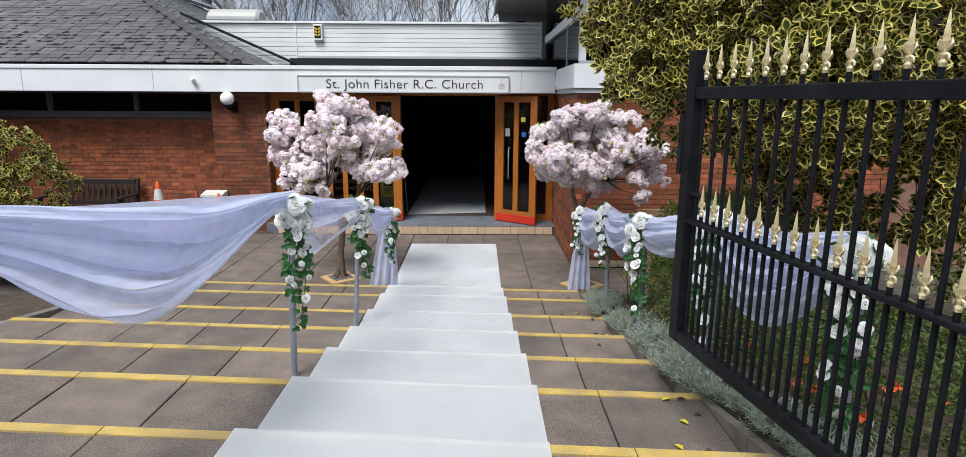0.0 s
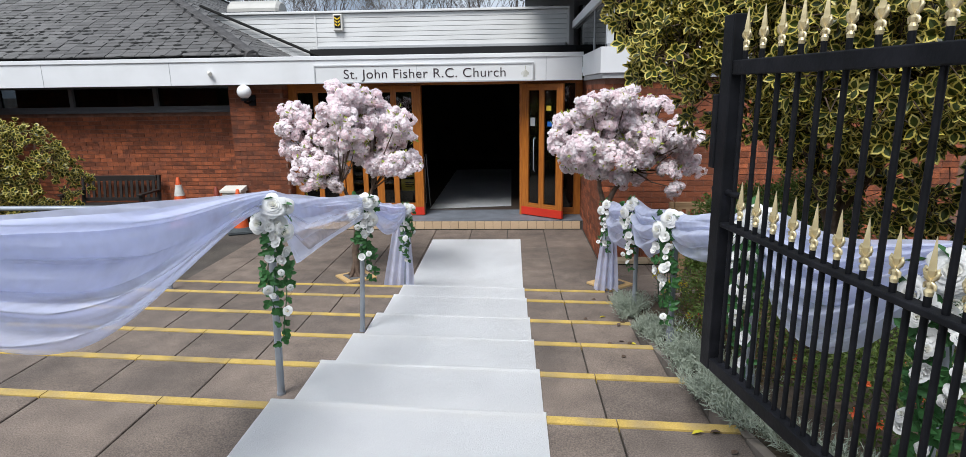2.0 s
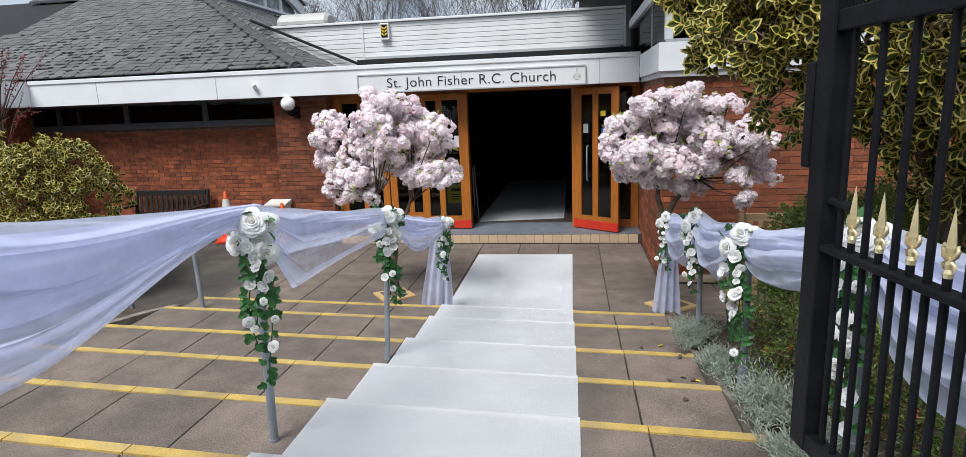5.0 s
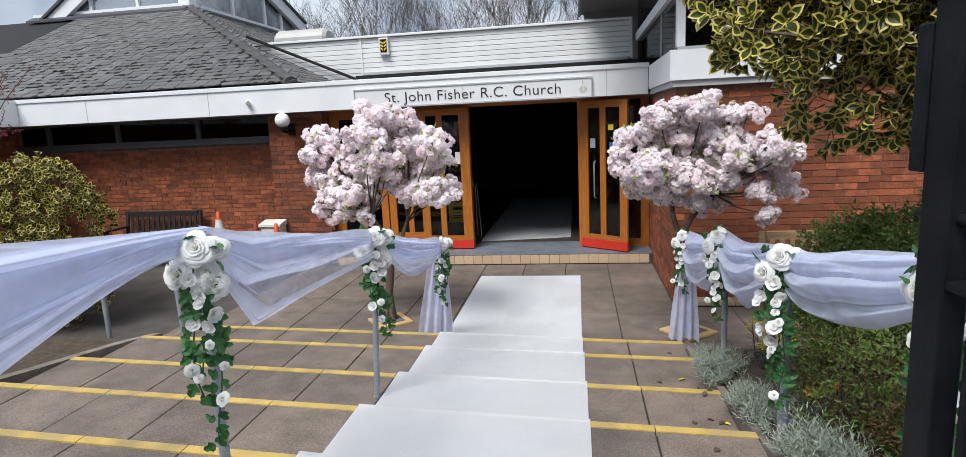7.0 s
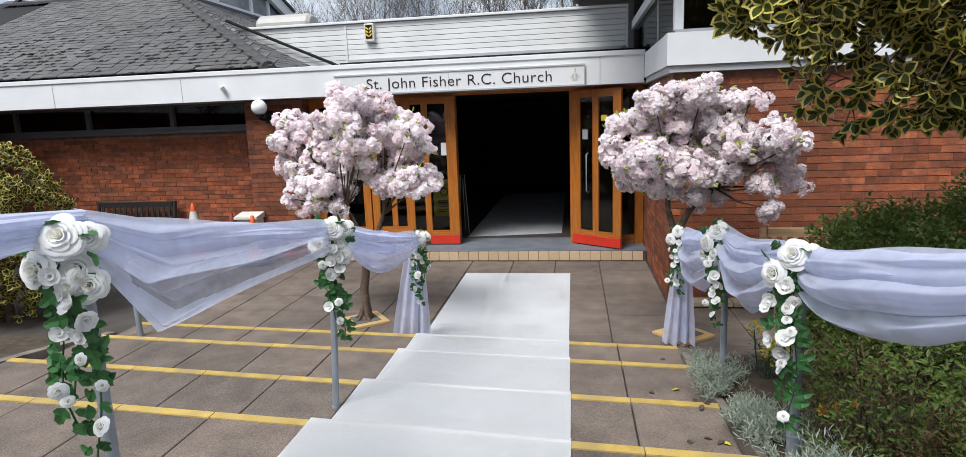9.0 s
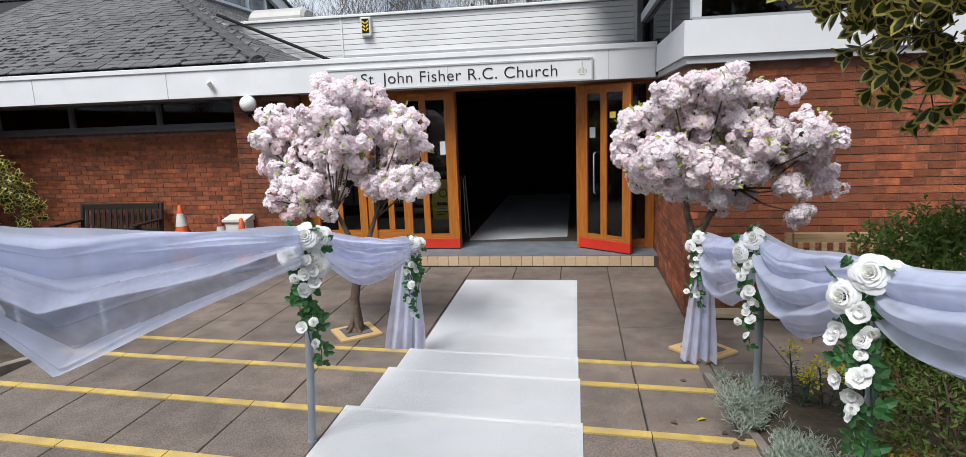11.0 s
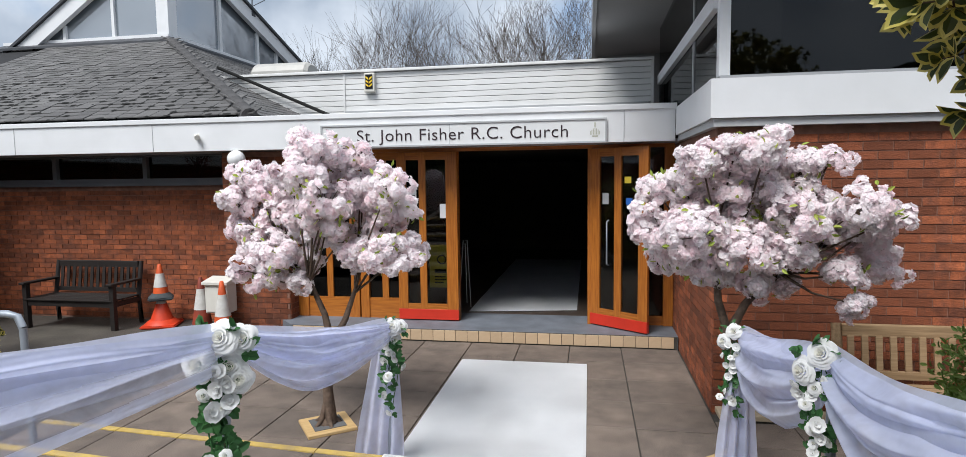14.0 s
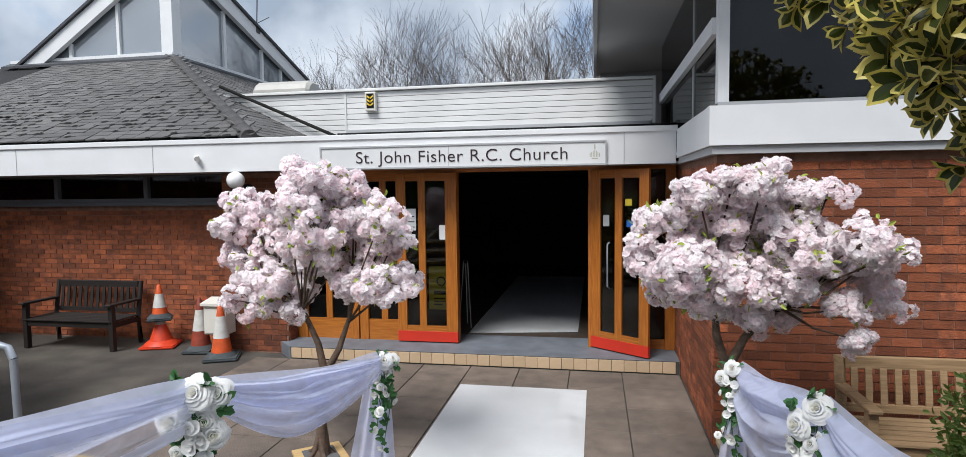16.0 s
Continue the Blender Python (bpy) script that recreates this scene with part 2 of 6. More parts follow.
M_METER = mat("meter_box_plastic", (0.66, 0.64, 0.58), 0.5, 0.05, 6, 0.05, 40)
M_BARK = mat("bark", (0.085, 0.055, 0.038), 0.9, 0.35, 20, 0.9, 35, second=(0.15, 0.11, 0.08), second_scale=12)
M_TWIG = mat("bare_twig", (0.102, 0.081, 0.066), 0.9, 0.25, 2, 0, 10)
# wall colour kept very dark: the unlit rooms' gloom is put into it
M_HALL = mat("unlit_room_wall", (0.055, 0.045, 0.038), 0.9, 0.2, 2, 0.1, 20)
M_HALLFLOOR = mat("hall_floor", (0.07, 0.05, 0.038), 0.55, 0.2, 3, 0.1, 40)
M_TULLE = cloth("tulle", (0.77, 0.805, 0.97), 0.22)
M_SHEER = cloth("single_tulle", (0.77, 0.805, 0.97), 0.62)
M_ROSE = petal_mat("rose_petal", (0.88, 0.88, 0.87), (0.86, 0.86, 0.84), 0.02, 0.36)
M_ROSEHEART = petal_mat("rose_heart", (0.90, 0.89, 0.83), (0.88, 0.87, 0.80), 0.02, 0.45)
M_BLOSSOM = petal_mat("blossom_petal", (0.99, 0.918, 0.935), (0.99, 0.862, 0.89), 0.02, 0.55)
M_BLOSSOMPALE = petal_mat("pale_blossom", (0.99, 0.962, 0.97), (0.99, 0.935, 0.948), 0.02, 0.55)
M_SPRIG = petal_mat("sprig_leaf", (0.30, 0.40, 0.06), (0.42, 0.48, 0.10), 0.1, 0.3)
M_IVY = petal_mat("ivy_leaf", (0.025, 0.085, 0.03), (0.05, 0.15, 0.045), 0.25, 0.2, 0.45)
M_HOLLY = petal_mat("holly_green", (0.028, 0.042, 0.009), (0.060, 0.075, 0.016), 0.1, 0.15, 0.32)
M_HOLLYEDGE = petal_mat("holly_cream_edge", (0.52, 0.43, 0.075), (0.64, 0.55, 0.18), 0.1, 0.2, 0.35)
M_SHRUB = petal_mat("shrub_leaf", (0.06, 0.11, 0.022), (0.13, 0.17, 0.04), 0.2, 0.25, 0.5)
M_SILVER = petal_mat("silver_leaf", (0.20, 0.235, 0.18), (0.34, 0.38, 0.31), 0.1, 0.15, 0.7)
M_YELLOWFLOWER = petal_mat("yellow_flower", (0.62, 0.52, 0.03), (0.50, 0.46, 0.05), 0.1, 0.2)
M_REDFLOWER = petal_mat("red_flower", (0.62, 0.05, 0.03), (0.75, 0.16, 0.05), 0.1, 0.2)
M_REDLEAF = petal_mat("red_leaf", (0.20, 0.04, 0.045), (0.30, 0.08, 0.07), 0.1, 0.3)
M_YELLOWSIGN = mat("yellow_board", (0.66, 0.50, 0.04), 0.5, 0.03, 4, 0, 10)
M_PAPER = mat("paper", (0.75, 0.76, 0.77), 0.7, 0.03, 4, 0, 10)
M_INK = mat("ink", (0.02, 0.02, 0.02), 0.7, 0.05, 4, 0, 10)
M_LEAD = mat("lead_flashing", (0.05, 0.053, 0.06), 0.6, 0.2, 6, 0.2, 30)
M_DOME = mat("rooflight_dome", (0.40, 0.39, 0.36), 0.5, 0.08, 4, 0.05, 30)
M_STONE = mat("pale_stone", (0.42, 0.34, 0.23), 0.85, 0.15, 5, 0.3, 70, rand=0.1)
M_KERB = mat("kerb", (0.21, 0.18, 0.15), 0.9, 0.2, 6, 0.4, 80, rand=0.12, second=(0.12, 0.10, 0.08), second_scale=4)


# mesh helpers
def mesh_of(name, bm, material, smooth=False):
    me = bpy.data.meshes.new(name)
    bm.to_mesh(me)
    bm.free()
    for m in (material if isinstance(material, (list, tuple)) else [material]):
        me.materials.append(m)
    if smooth:
        for p in me.polygons:
            p.use_smooth = True
    return me


def part(name, bm, material, parent=None, label="", smooth=False, at=None):
    me = bm if isinstance(bm, bpy.types.Mesh) else mesh_of(name, bm, material, smooth)
    ob = new(name, me)
    if at is not None:
        ob.matrix_basis = at
    if parent is not None:
        ob.parent = parent
    if label:
        ob["label"] = label
    return ob


def thing(name, label, category, at=None, group="", kind=""):
    ob = new(name)
    ob.empty_display_size = 0.1
    if at is not None:
        ob.matrix_basis = at
    return tagged(ob, label, category, group, kind)


def solid(name, bm, material, label, category="", kind="structure", smooth=False):
    return tagged(part(name, bm, material, smooth=smooth), label, category, "", kind)


def box(x0, y0, z0, x1, y1, z1, bm=None, bevel=0.0):
    bm = bm or bmesh.new()
    b2 = bmesh.new() if bevel else bm
    vs = [b2.verts.new(p) for p in ((x0, y0, z0), (x1, y0, z0), (x1, y1, z0), (x0, y1, z0), (x0, y0, z1), (x1, y0, z1), (x1, y1, z1), (x0, y1, z1))]
    for f in ((3, 2, 1, 0), (4, 5, 6, 7), (0, 1, 5, 4), (1, 2, 6, 5), (2, 3, 7, 6), (3, 0, 4, 7)):
        b2.faces.new([vs[i] for i in f])
    if bevel:
        bmesh.ops.bevel(b2, geom=list(b2.edges), offset=bevel, segments=2, affect="EDGES", profile=0.5)
        add_bm(bm, b2)
        b2.free()
    return bm


def add_bm(bm, other, m=None, mat_index=None):
    """Copies other into bm, at the pose m."""
    vs = [bm.verts.new(m @ v.co if m else v.co) for v in other.verts]
    for i, v in enumerate(other.verts):
        v.index = i
    for f in other.faces:
        try:
            nf = bm.faces.new([vs[v.index] for v in f.verts])
            nf.material_index = f.material_index if mat_index is None else mat_index
            nf.smooth = f.smooth
        except ValueError:
            pass
    return bm


def prism(points, z0, z1, bm=None):
    """An upright prism on a plan polygon (counter-clockwise); z0, z1: numbers or functions of x, y."""
    bm = bm or bmesh.new()
    f0 = z0 if callable(z0) else (lambda x, y: z0)
    f1 = z1 if callable(z1) else (lambda x, y: z1)
    lo = [bm.verts.new((x, y, f0(x, y))) for x, y in points]
    hi = [bm.verts.new((x, y, f1(x, y))) for x, y in points]
    bm.faces.new(lo[::-1])
    bm.faces.new(hi)
    for i in range(len(points)):
        j = (i + 1) % len(points)
        bm.faces.new((lo[i], lo[j], hi[j], hi[i]))
    return bm


def tube(points, radii, sides=8, bm=None, caps=True):
    bm = bm or bmesh.new()
    rings = []
    pts = [Vector(p) for p in points]
    for i, p in enumerate(pts):
        d = (pts[min(i + 1, len(pts) - 1)] - pts[max(i - 1, 0)]).normalized()
        a = d.orthogonal().normalized() if abs(d.z) < 0.95 else Vector((1, 0, 0)).cross(d).normalized()
        b = d.cross(a)
        r = radii[i] if isinstance(radii, (list, tuple)) else radii
        rings.append([bm.verts.new(p + r * (math.cos(k * 2 * math.pi / sides) * a + math.sin(k * 2 * math.pi / sides) * b)) for k in range(sides)])
    for u, v in zip(rings, rings[1:]):
        # align the rings so that they do not twist
        s = min(range(sides), key=lambda o: (u[0].co - v[o].co).length)
        v[:] = v[s:] + v[:s]
        for k in range(sides):
            f = bm.faces.new((u[k], u[(k + 1) % sides], v[(k + 1) % sides], v[k]))
            f.smooth = True
    if caps and sides > 2:
        bm.faces.new([bm.verts.new(v.co) for v in rings[0][::-1]])
        bm.faces.new([bm.verts.new(v.co) for v in rings[-1]])
    return bm


def lathe(profile, sides=20, bm=None, at=(0, 0, 0)):
    """A turned body; profile: (radius, z) from the bottom up."""
    bm = bm or bmesh.new()
    rings = [[bm.verts.new((at[0] + r * math.cos(k * 2 * math.pi / sides), at[1] + r * math.sin(k * 2 * math.pi / sides), at[2] + z)) for k in range(sides)] for r, z in profile]
    for u, v in zip(rings, rings[1:]):
        for k in range(sides):
            f = bm.faces.new((u[k], u[(k + 1) % sides], v[(k + 1) % sides], v[k]))
            f.smooth = True
    bm.faces.new([bm.verts.new(v.co) for v in rings[0][::-1]])
    bm.faces.new([bm.verts.new(v.co) for v in rings[-1]])
    return bm


# ground, terrace and steps
TERRACE, TOP = 0.0, 1.14
STEP = [(2.47, 0.99), (3.28, 0.83), (4.09, 0.655), (4.92, 0.49), (5.745, 0.34), (6.58, 0.225), (7.18, 0.135)]
SKEW = -0.072


def nose(y, x):
    return y + SKEW * (x - 0.6)


X_LEFT, X_RIGHT = -3.75, 1.5
bm = bmesh.new()
g = [bm.verts.new(p) for p in ((-400, -300, -0.03), (400, -300, -0.03), (400, 900, -0.03), (-400, 900, -0.03))]
bm.faces.new(g)
solid("ground", bm, M_ASPHALT, "worn dark asphalt ground by the building", "ground")

# upper landing and street behind the camera
bm = prism([(-14, -14), (14, -14), (14, nose(1.65, 14)), (1.5, nose(1.65, 1.5)), (X_LEFT, nose(1.65, X_LEFT)), (-14, nose(1.65, X_LEFT))], -0.02, TOP - 0.03)
solid("landing", bm, M_JOINT, "concrete landing at the top of the steps", "landing")
step_bodies = []
for i, (y, z) in enumerate(STEP):
    y0 = 1.65 if i == 0 else STEP[i - 1][0]
    bm = prism([(X_LEFT, nose(y0, X_LEFT)), (X_RIGHT, nose(y0, X_RIGHT)), (X_RIGHT, nose(y, X_RIGHT) - 0.012), (X_LEFT, nose(y, X_LEFT) - 0.012)], -0.02, z - 0.03)
    step_bodies.append(solid("step", bm, M_JOINT, "shallow paved step with a yellow painted edge", "step"))
terrace = solid("terrace", prism([(X_LEFT - 0.0, nose(7.18, X_LEFT)), (X_RIGHT, nose(7.18, X_RIGHT)), (4.2, nose(7.18, 1.5)), (4.2, 8.77), (1.67, 8.77), (1.67, 10.72), (-3.75, 10.72)], -0.02, -0.03 + 0.012), M_JOINT, "paved terrace before the church doors", "terrace")

# white carpet, laid over the steps and on to the terrace
CX0, CX1 = -0.82, 0.6
bm = bmesh.new()
prof = [(-3.0, TOP), (nose(1.65, 0) + 0.01, TOP)]
rows_c = []
N = 10
levels = [(1.65, TOP)] + STEP
for k in range(N + 1):
    x = CX0 + (CX1 - CX0) * k / N
    share = k / N
    line = [(-4.0, TOP)]
    for j, (y, z) in enumerate(levels):
        zn = levels[j + 1][1] if j + 1 < len(levels) else TERRACE
        yn = nose(y, x)
        wob = 0.005 * math.sin(5 * x + j * 2.1)
        line += [(yn - 0.04, z + 0.001), (yn - 0.012 + wob, z + 0.003), (yn + 0.006 + wob, z + 0.002), (yn + 0.015 + wob, z - 0.006), (yn + 0.014 + wob, zn + 0.02), (yn + 0.02, zn + 0.001)]
        nxt = levels[j + 1][0] if j + 1 < len(levels) else 9.97
        for s in (0.25, 0.5, 0.75):
            line.append((yn + (nxt - y) * s, zn + 0.0012 * math.sin(3.1 * x + 4 * s + j)))
    line.append((9.97, TERRACE))
    # the cloth lies a little askew on each tread: where its two edges run, step by step
    west = (-0.715, -0.725, -0.738, -0.75, -0.768, -0.776, -0.782, -0.79, -0.80)
    east = (0.60, 0.605, 0.633, 0.640, 0.634, 0.628, 0.618, 0.607, 0.60)
    treads = [min(8, sum(1 for yy, _ in levels if y > nose(yy, x) + 0.013)) for y, _ in line]
    rows_c.append([bm.verts.new((west[i] + (east[i] - west[i]) * share, y, z + 0.012)) for (y, z), i in zip(line, treads)])
for a, b in zip(rows_c, rows_c[1:]):
    for i in range(len(a) - 1):
        bm.faces.new((a[i], b[i], b[i + 1], a[i + 1]))
bmesh.ops.solidify(bm, geom=list(bm.faces), thickness=0.007)
carpet = tagged(part("aisle_carpet", bm, M_CARPET), "clean white aisle carpet laid down the steps", "carpet")
bm = bmesh.new()
rows_i = []
for k in range(9):
    x = -1.08 + 1.53 * k / 8
    rows_i.append([bm.verts.new((x + 0.0 * j, 11.78 + 0.155 * (x + 0.97) * (1 if j == 0 else 0) + (17.4 - 11.78) * j / 20, 0.16 + 0.003 * math.sin(2 * x + j))) for j in range(21)])
for a, b in zip(rows_i, rows_i[1:]):
    for i in range(20):
        bm.faces.new((a[i], b[i], b[i + 1], a[i + 1]))
bmesh.ops.solidify(bm, geom=list(bm.faces), thickness=0.008)
tagged(part("hall_carpet", bm, M_CARPET), "white aisle carpet lying inside the dark hall", "carpet")

# planting beds, sloping with the steps
def bed_z(x, y):
    pts = [(-14, TOP)] + [(1.4, TOP)] + [(yy - 0.3, zz + 0.04) for yy, zz in STEP] + [(7.5, 0.04), (40, 0.04)]
    for (a, za), (b, zb) in zip(pts, pts[1:]):
        if a <= y <= b:
            return za + (zb - za) * (y - a) / (b - a)
    return 0.04


def bed(x0, x1, y0, y1, name, label):
    bm = bmesh.new()
    nx, ny = 24, 44
    grid = []
    for i in range(nx + 1):
        grid.append([])
        for j in range(ny + 1):
            x, y = x0 + (x1 - x0) * i / nx, y0 + (y1 - y0) * j / ny
            z = bed_z(x, y) + 0.05 * noise.noise((x * 2.2, y * 2.2, 0)) + 0.025 * noise.noise((x * 8, y * 8, 3))
            edge = min((x - x0) / 0.2, (x1 - x) / 0.2, 1)
            grid[-1].append(bm.verts.new((x, y, z - 0.015 * (1 - max(edge, 0)))))
    for i in range(nx):
        for j in range(ny):
            f = bm.faces.new((grid[i][j], grid[i + 1][j], grid[i + 1][j + 1], grid[i][j + 1]))
            f.smooth = True
    return solid(name, bm, M_SOIL, label, "soil")


bed(1.545, 6.0, -6, 6.95, "soil_east", "dark planting bed soil beside the steps")
bed(-8.5, -3.8, -4, 6.9, "soil_west", "dark planting bed soil behind the steps")

# brick walls
BL, BH, BD = 0.215, 0.065, 0.1
COURSE, PITCH = 0.075, 0.225
brick_mesh = mesh_of("brick", box(-BL / 2, 0, 0, BL / 2, 0.02, BH), M_BRICK)
half_mesh = mesh_of("half_brick", box(-0.051, 0, 0, 0.051, 0.02, BH), M_BRICK)
brick_jobs = []


def brick_wall(ob, origin, direction, length, z0, z1, near=None, phase=0.0):
    """Remembers a face of bricks, laid last: origin at its left end seen from outside; bricks stand 12 mm proud."""
    brick_jobs.append((ob, Vector(origin), Vector(direction).normalized(), length, z0, z1, near, phase))


# the church: wing with a high window strip
wall_w = solid("wall_west", box(-9.5, 11.472, -0.03, -4.38, 11.8, 2.02), M_MORTAR, "red brick wall under a window strip", "wall")
brick_wall(wall_w, (-9.5, 11.472, 0), (1, 0, 0), 5.1, 0, 2.01)
solid("wall_west_head", box(-9.5, 11.472, 2.5, -3.42, 11.8, 2.9), M_MORTAR, "brick head over the window strip", "wall")
pier_w = solid("pier_west", box(-4.38, 11.022, -0.03, -3.44, 11.8, 2.46), M_MORTAR, "red brick pier beside the doors", "pier")
brick_wall(pier_w, (-4.38, 11.022, 0), (1, 0, 0), 0.94, 0, 2.45)
brick_wall(pier_w, (-3.44, 11.022, 0), (0, 1, 0), 0.3, 0.14, 2.45)
brick_wall(pier_w, (-4.38, 11.46, 0), (0, -1, 0), 0.44, 0, 2.45)
# right-hand block with a brick base
block = solid("wall_east", prism([(1.682, 8.782), (9, 8.782), (9, 13), (2.0, 13), (2.0, 11.6), (1.682, 11.6)], -0.03, 2.46), M_MORTAR, "red brick wall of the projecting block", "wall")
brick_wall(block, (1.682, 8.782, 0), (1, 0, 0), 4.6, 0.0, 2.45, "front")
brick_wall(block, (1.682, 11.35, 0), (0, -1, 0), 2.568, 0.0, 2.45, "side", 0.11)

# unseen return wing added on the west to darken the brick wall there
wall_far = solid("shade_wall_west", box(-9.9, 2.0, -0.03, -9.5, 11.8, 3.0), M_MORTAR, "unseen brick wall added to shade the west wall", "wall")
brick_wall(wall_far, (-9.5, 2.0, 0), (0, 1, 0), 9.4, 0.0, 2.45)
solid("shade_wall_eaves", box(-9.9, 2.0, 2.47, -8.7, 10.72, 2.9), M_WHITE, "unseen white eaves added on the shading wall", "fascia")

# window strip in the wing
win = tagged(new("window_1"), "grey-framed strip window with dark panes under the fascia", "window", kind="structure")
bm = bmesh.new()
box(-9.5, 11.40, 2.01, -4.38, 11.56, 2.055, bm)
box(-9.5, 11.44, 2.055, -4.38, 11.54, 2.12, bm)
box(-9.5, 11.44, 2.44, -4.38, 11.54, 2.5, bm)
part("window_frame", bm, M_WINFRAME, win)
for x in (-8.9, -7.5, -5.93, -4.44):
    part("mullion", box(x - 0.035, 11.43, 2.12, x + 0.035, 11.535, 2.44), M_WINFRAME, win)
for x0, x1 in ((-9.5, -8.935), (-8.865, -7.535), (-7.465, -5.965), (-5.895, -4.475)):
    part("pane", box(x0, 11.49, 2.12, x1, 11.496, 2.44), M_DARKGLASS, win)
for k in range(7):
    part("curtain", tube([(-6.75 + 0.11 * k + 0.01 * (k % 3), 11.72, 2.05), (-6.75 + 0.11 * k, 11.71, 2.5)], 0.05, 8), M_SOFFIT, win)
# room behind the strip window: its dimness is put into the dark colour
solid("wing_room_back", box(-9.5, 12.6, 1.5, -3.4, 12.7, 2.95), M_HALL, "back wall behind the strip window, coloured dark as a dim room", "wall")
solid("wing_room_floor", box(-9.5, 11.8, 1.5, -3.4, 12.6, 1.55), M_HALL, "ledge behind the strip window, coloured dark as a dim room", "floor")

# fascia and flat roof over the doors
bm = box(-9.5, 10.72, 2.47, 1.60, 10.80, 2.84)
solid("fascia", bm, M_WHITE, "long white painted fascia board over the doors", "fascia")
solid("fascia_coping", box(-9.5, 10.70, 2.84, 1.615, 10.84, 2.905, bevel=0.006), M_WHITE, "white coping along the fascia top", "trim")
for x in (-7.4, -5.2, 1.02):
    solid("fascia_joint", box(x - 0.004, 10.716, 2.47, x + 0.004, 10.721, 2.84), M_GREYTRIM, "thin joint in the fascia boards", "trim")
solid("porch_soffit", box(-9.5, 10.80, 2.47, 1.9, 11.5, 2.50), M_GREYTRIM, "grey soffit under the fascia", "soffit")
solid("flat_roof", box(-3.5, 10.84, 2.80, 2.2, 13.3, 2.88), M_FELT, "dark felt flat roof over the porch", "roof")

# white boarded wall of the upper storey
upper = solid("upper_wall", box(-6.2, 13.23, 2.88, 1.55, 13.5, 3.86), M_GREYTRIM, "wall of white horizontal boards above the porch", "wall")
NB = 7
for k in range(NB):
    z = 3.225 + k * (3.86 - 3.225) / NB
    bm = box(-6.2, 13.2, z, 1.56, 13.23, z + 0.082, bevel=0.004)
    part("board", bm, M_CLAD, upper)
for k in range(3):
    part("board", box(-6.2, 13.2, 3.225 - 0.0907 * (k + 1), -3.47, 13.23, 3.225 - 0.0907 * (k + 1) + 0.082, bevel=0.004), M_CLAD, upper)
part("joint_trim", box(-3.49, 13.185, 2.95, -3.455, 13.199, 3.86), M_CLAD, upper)
part("coping", box(-6.2, 13.15, 3.862, 1.6, 13.55, 3.905, bevel=0.006), M_CLAD, upper)
part("end_trim", box(1.56, 13.17, 3.19, 1.6, 13.5, 3.86), M_CLAD, upper)
part("bottom_trim", box(-3.45, 13.15, 3.175, 1.5, 13.22, 3.222), M_GREYTRIM, upper)
# flat black sheet for the gap: its deep shade is all in the colour
solid("recess", box(-3.6, 13.12, 2.885, 2.2, 13.16, 3.17), M_DARK, "black sheet standing for the shade under the boarded wall", "recess")

# taller block over the brick base
solid("band_front", box(1.60, 8.66, 2.53, 9, 8.80, 2.85), M_WHITE, "white painted band on the brick block", "fascia")
solid("band_side", box(1.604, 8.80, 2.53, 1.72, 10.70, 2.85), M_WHITE, "white painted band along the block's side", "fascia")
solid("band_trim", prism([(1.63, 8.69), (9, 8.69), (9, 8.79), (1.70, 8.79), (1.70, 10.72), (1.63, 10.72)], 2.462, 2.528), M_GREYTRIM, "grey trim under the white band", "trim")
win2 = tagged(new("window_2"), "large dark reflecting window in a white frame", "window", kind="structure")
part("post", box(1.70, 8.88, 2.85, 1.79, 8.98, 4.6), M_WHITE, win2)
part("post", box(4.6, 8.88, 2.85, 4.69, 8.98, 4.6), M_WHITE, win2)
part("sill", box(1.70, 8.84, 2.852, 9, 9.0, 2.90), M_GREYTRIM, win2)
part("pane", box(1.79, 8.92, 2.90, 4.6, 8.928, 4.6), M_DARKGLASS, win2)
part("pane", box(4.69, 8.92, 2.90, 9, 8.928, 4.6), M_DARKGLASS, win2)
win3 = tagged(new("window_3"), "dark side glazing that mirrors the boarded wall", "window", kind="structure")
part("pane", box(1.73, 8.98, 2.87, 1.738, 10.30, 4.6), M_DARKGLASS, win3)
part("pane", box(1.73, 10.34, 2.87, 1.738, 13.6, 4.6), M_DARKGLASS, win3)
part("bar", box(1.715, 10.30, 2.87, 1.755, 10.34, 4.6), M_GREYTRIM, win3)
# solid near-black box behind the glazing, painted as unlit depth
solid("block_core", box(2.4, 9.6, 2.5, 9, 13.4, 4.6), M_DARK, "black box standing for the unlit inside of the taller block", "wall")
solid("eaves_soffit", box(0.72, 7.9, 4.42, 9, 15.9, 4.46), M_SOFFIT, "grey soffit under the deep eaves", "soffit")
solid("eaves_fascia", box(0.66, 7.86, 4.38, 0.72, 15.9, 4.62), M_GREYTRIM, "grey eaves edge of the tall block", "fascia")
solid("tall_roof", box(0.72, 7.9, 4.46, 9, 15.9, 4.62), M_FELT, "felt roof of the tall block", "roof")
solid("back_wall", box(0.78, 15.6, 2.88, 3.5, 15.8, 4.42), M_SOFFIT, "grey panelled wall under the eaves", "wall")
solid("eaves_pipe", box(1.18, 15.4, 3.3, 1.42, 15.6, 4.2), M_DARK, "dark vent on the grey wall", "vent")

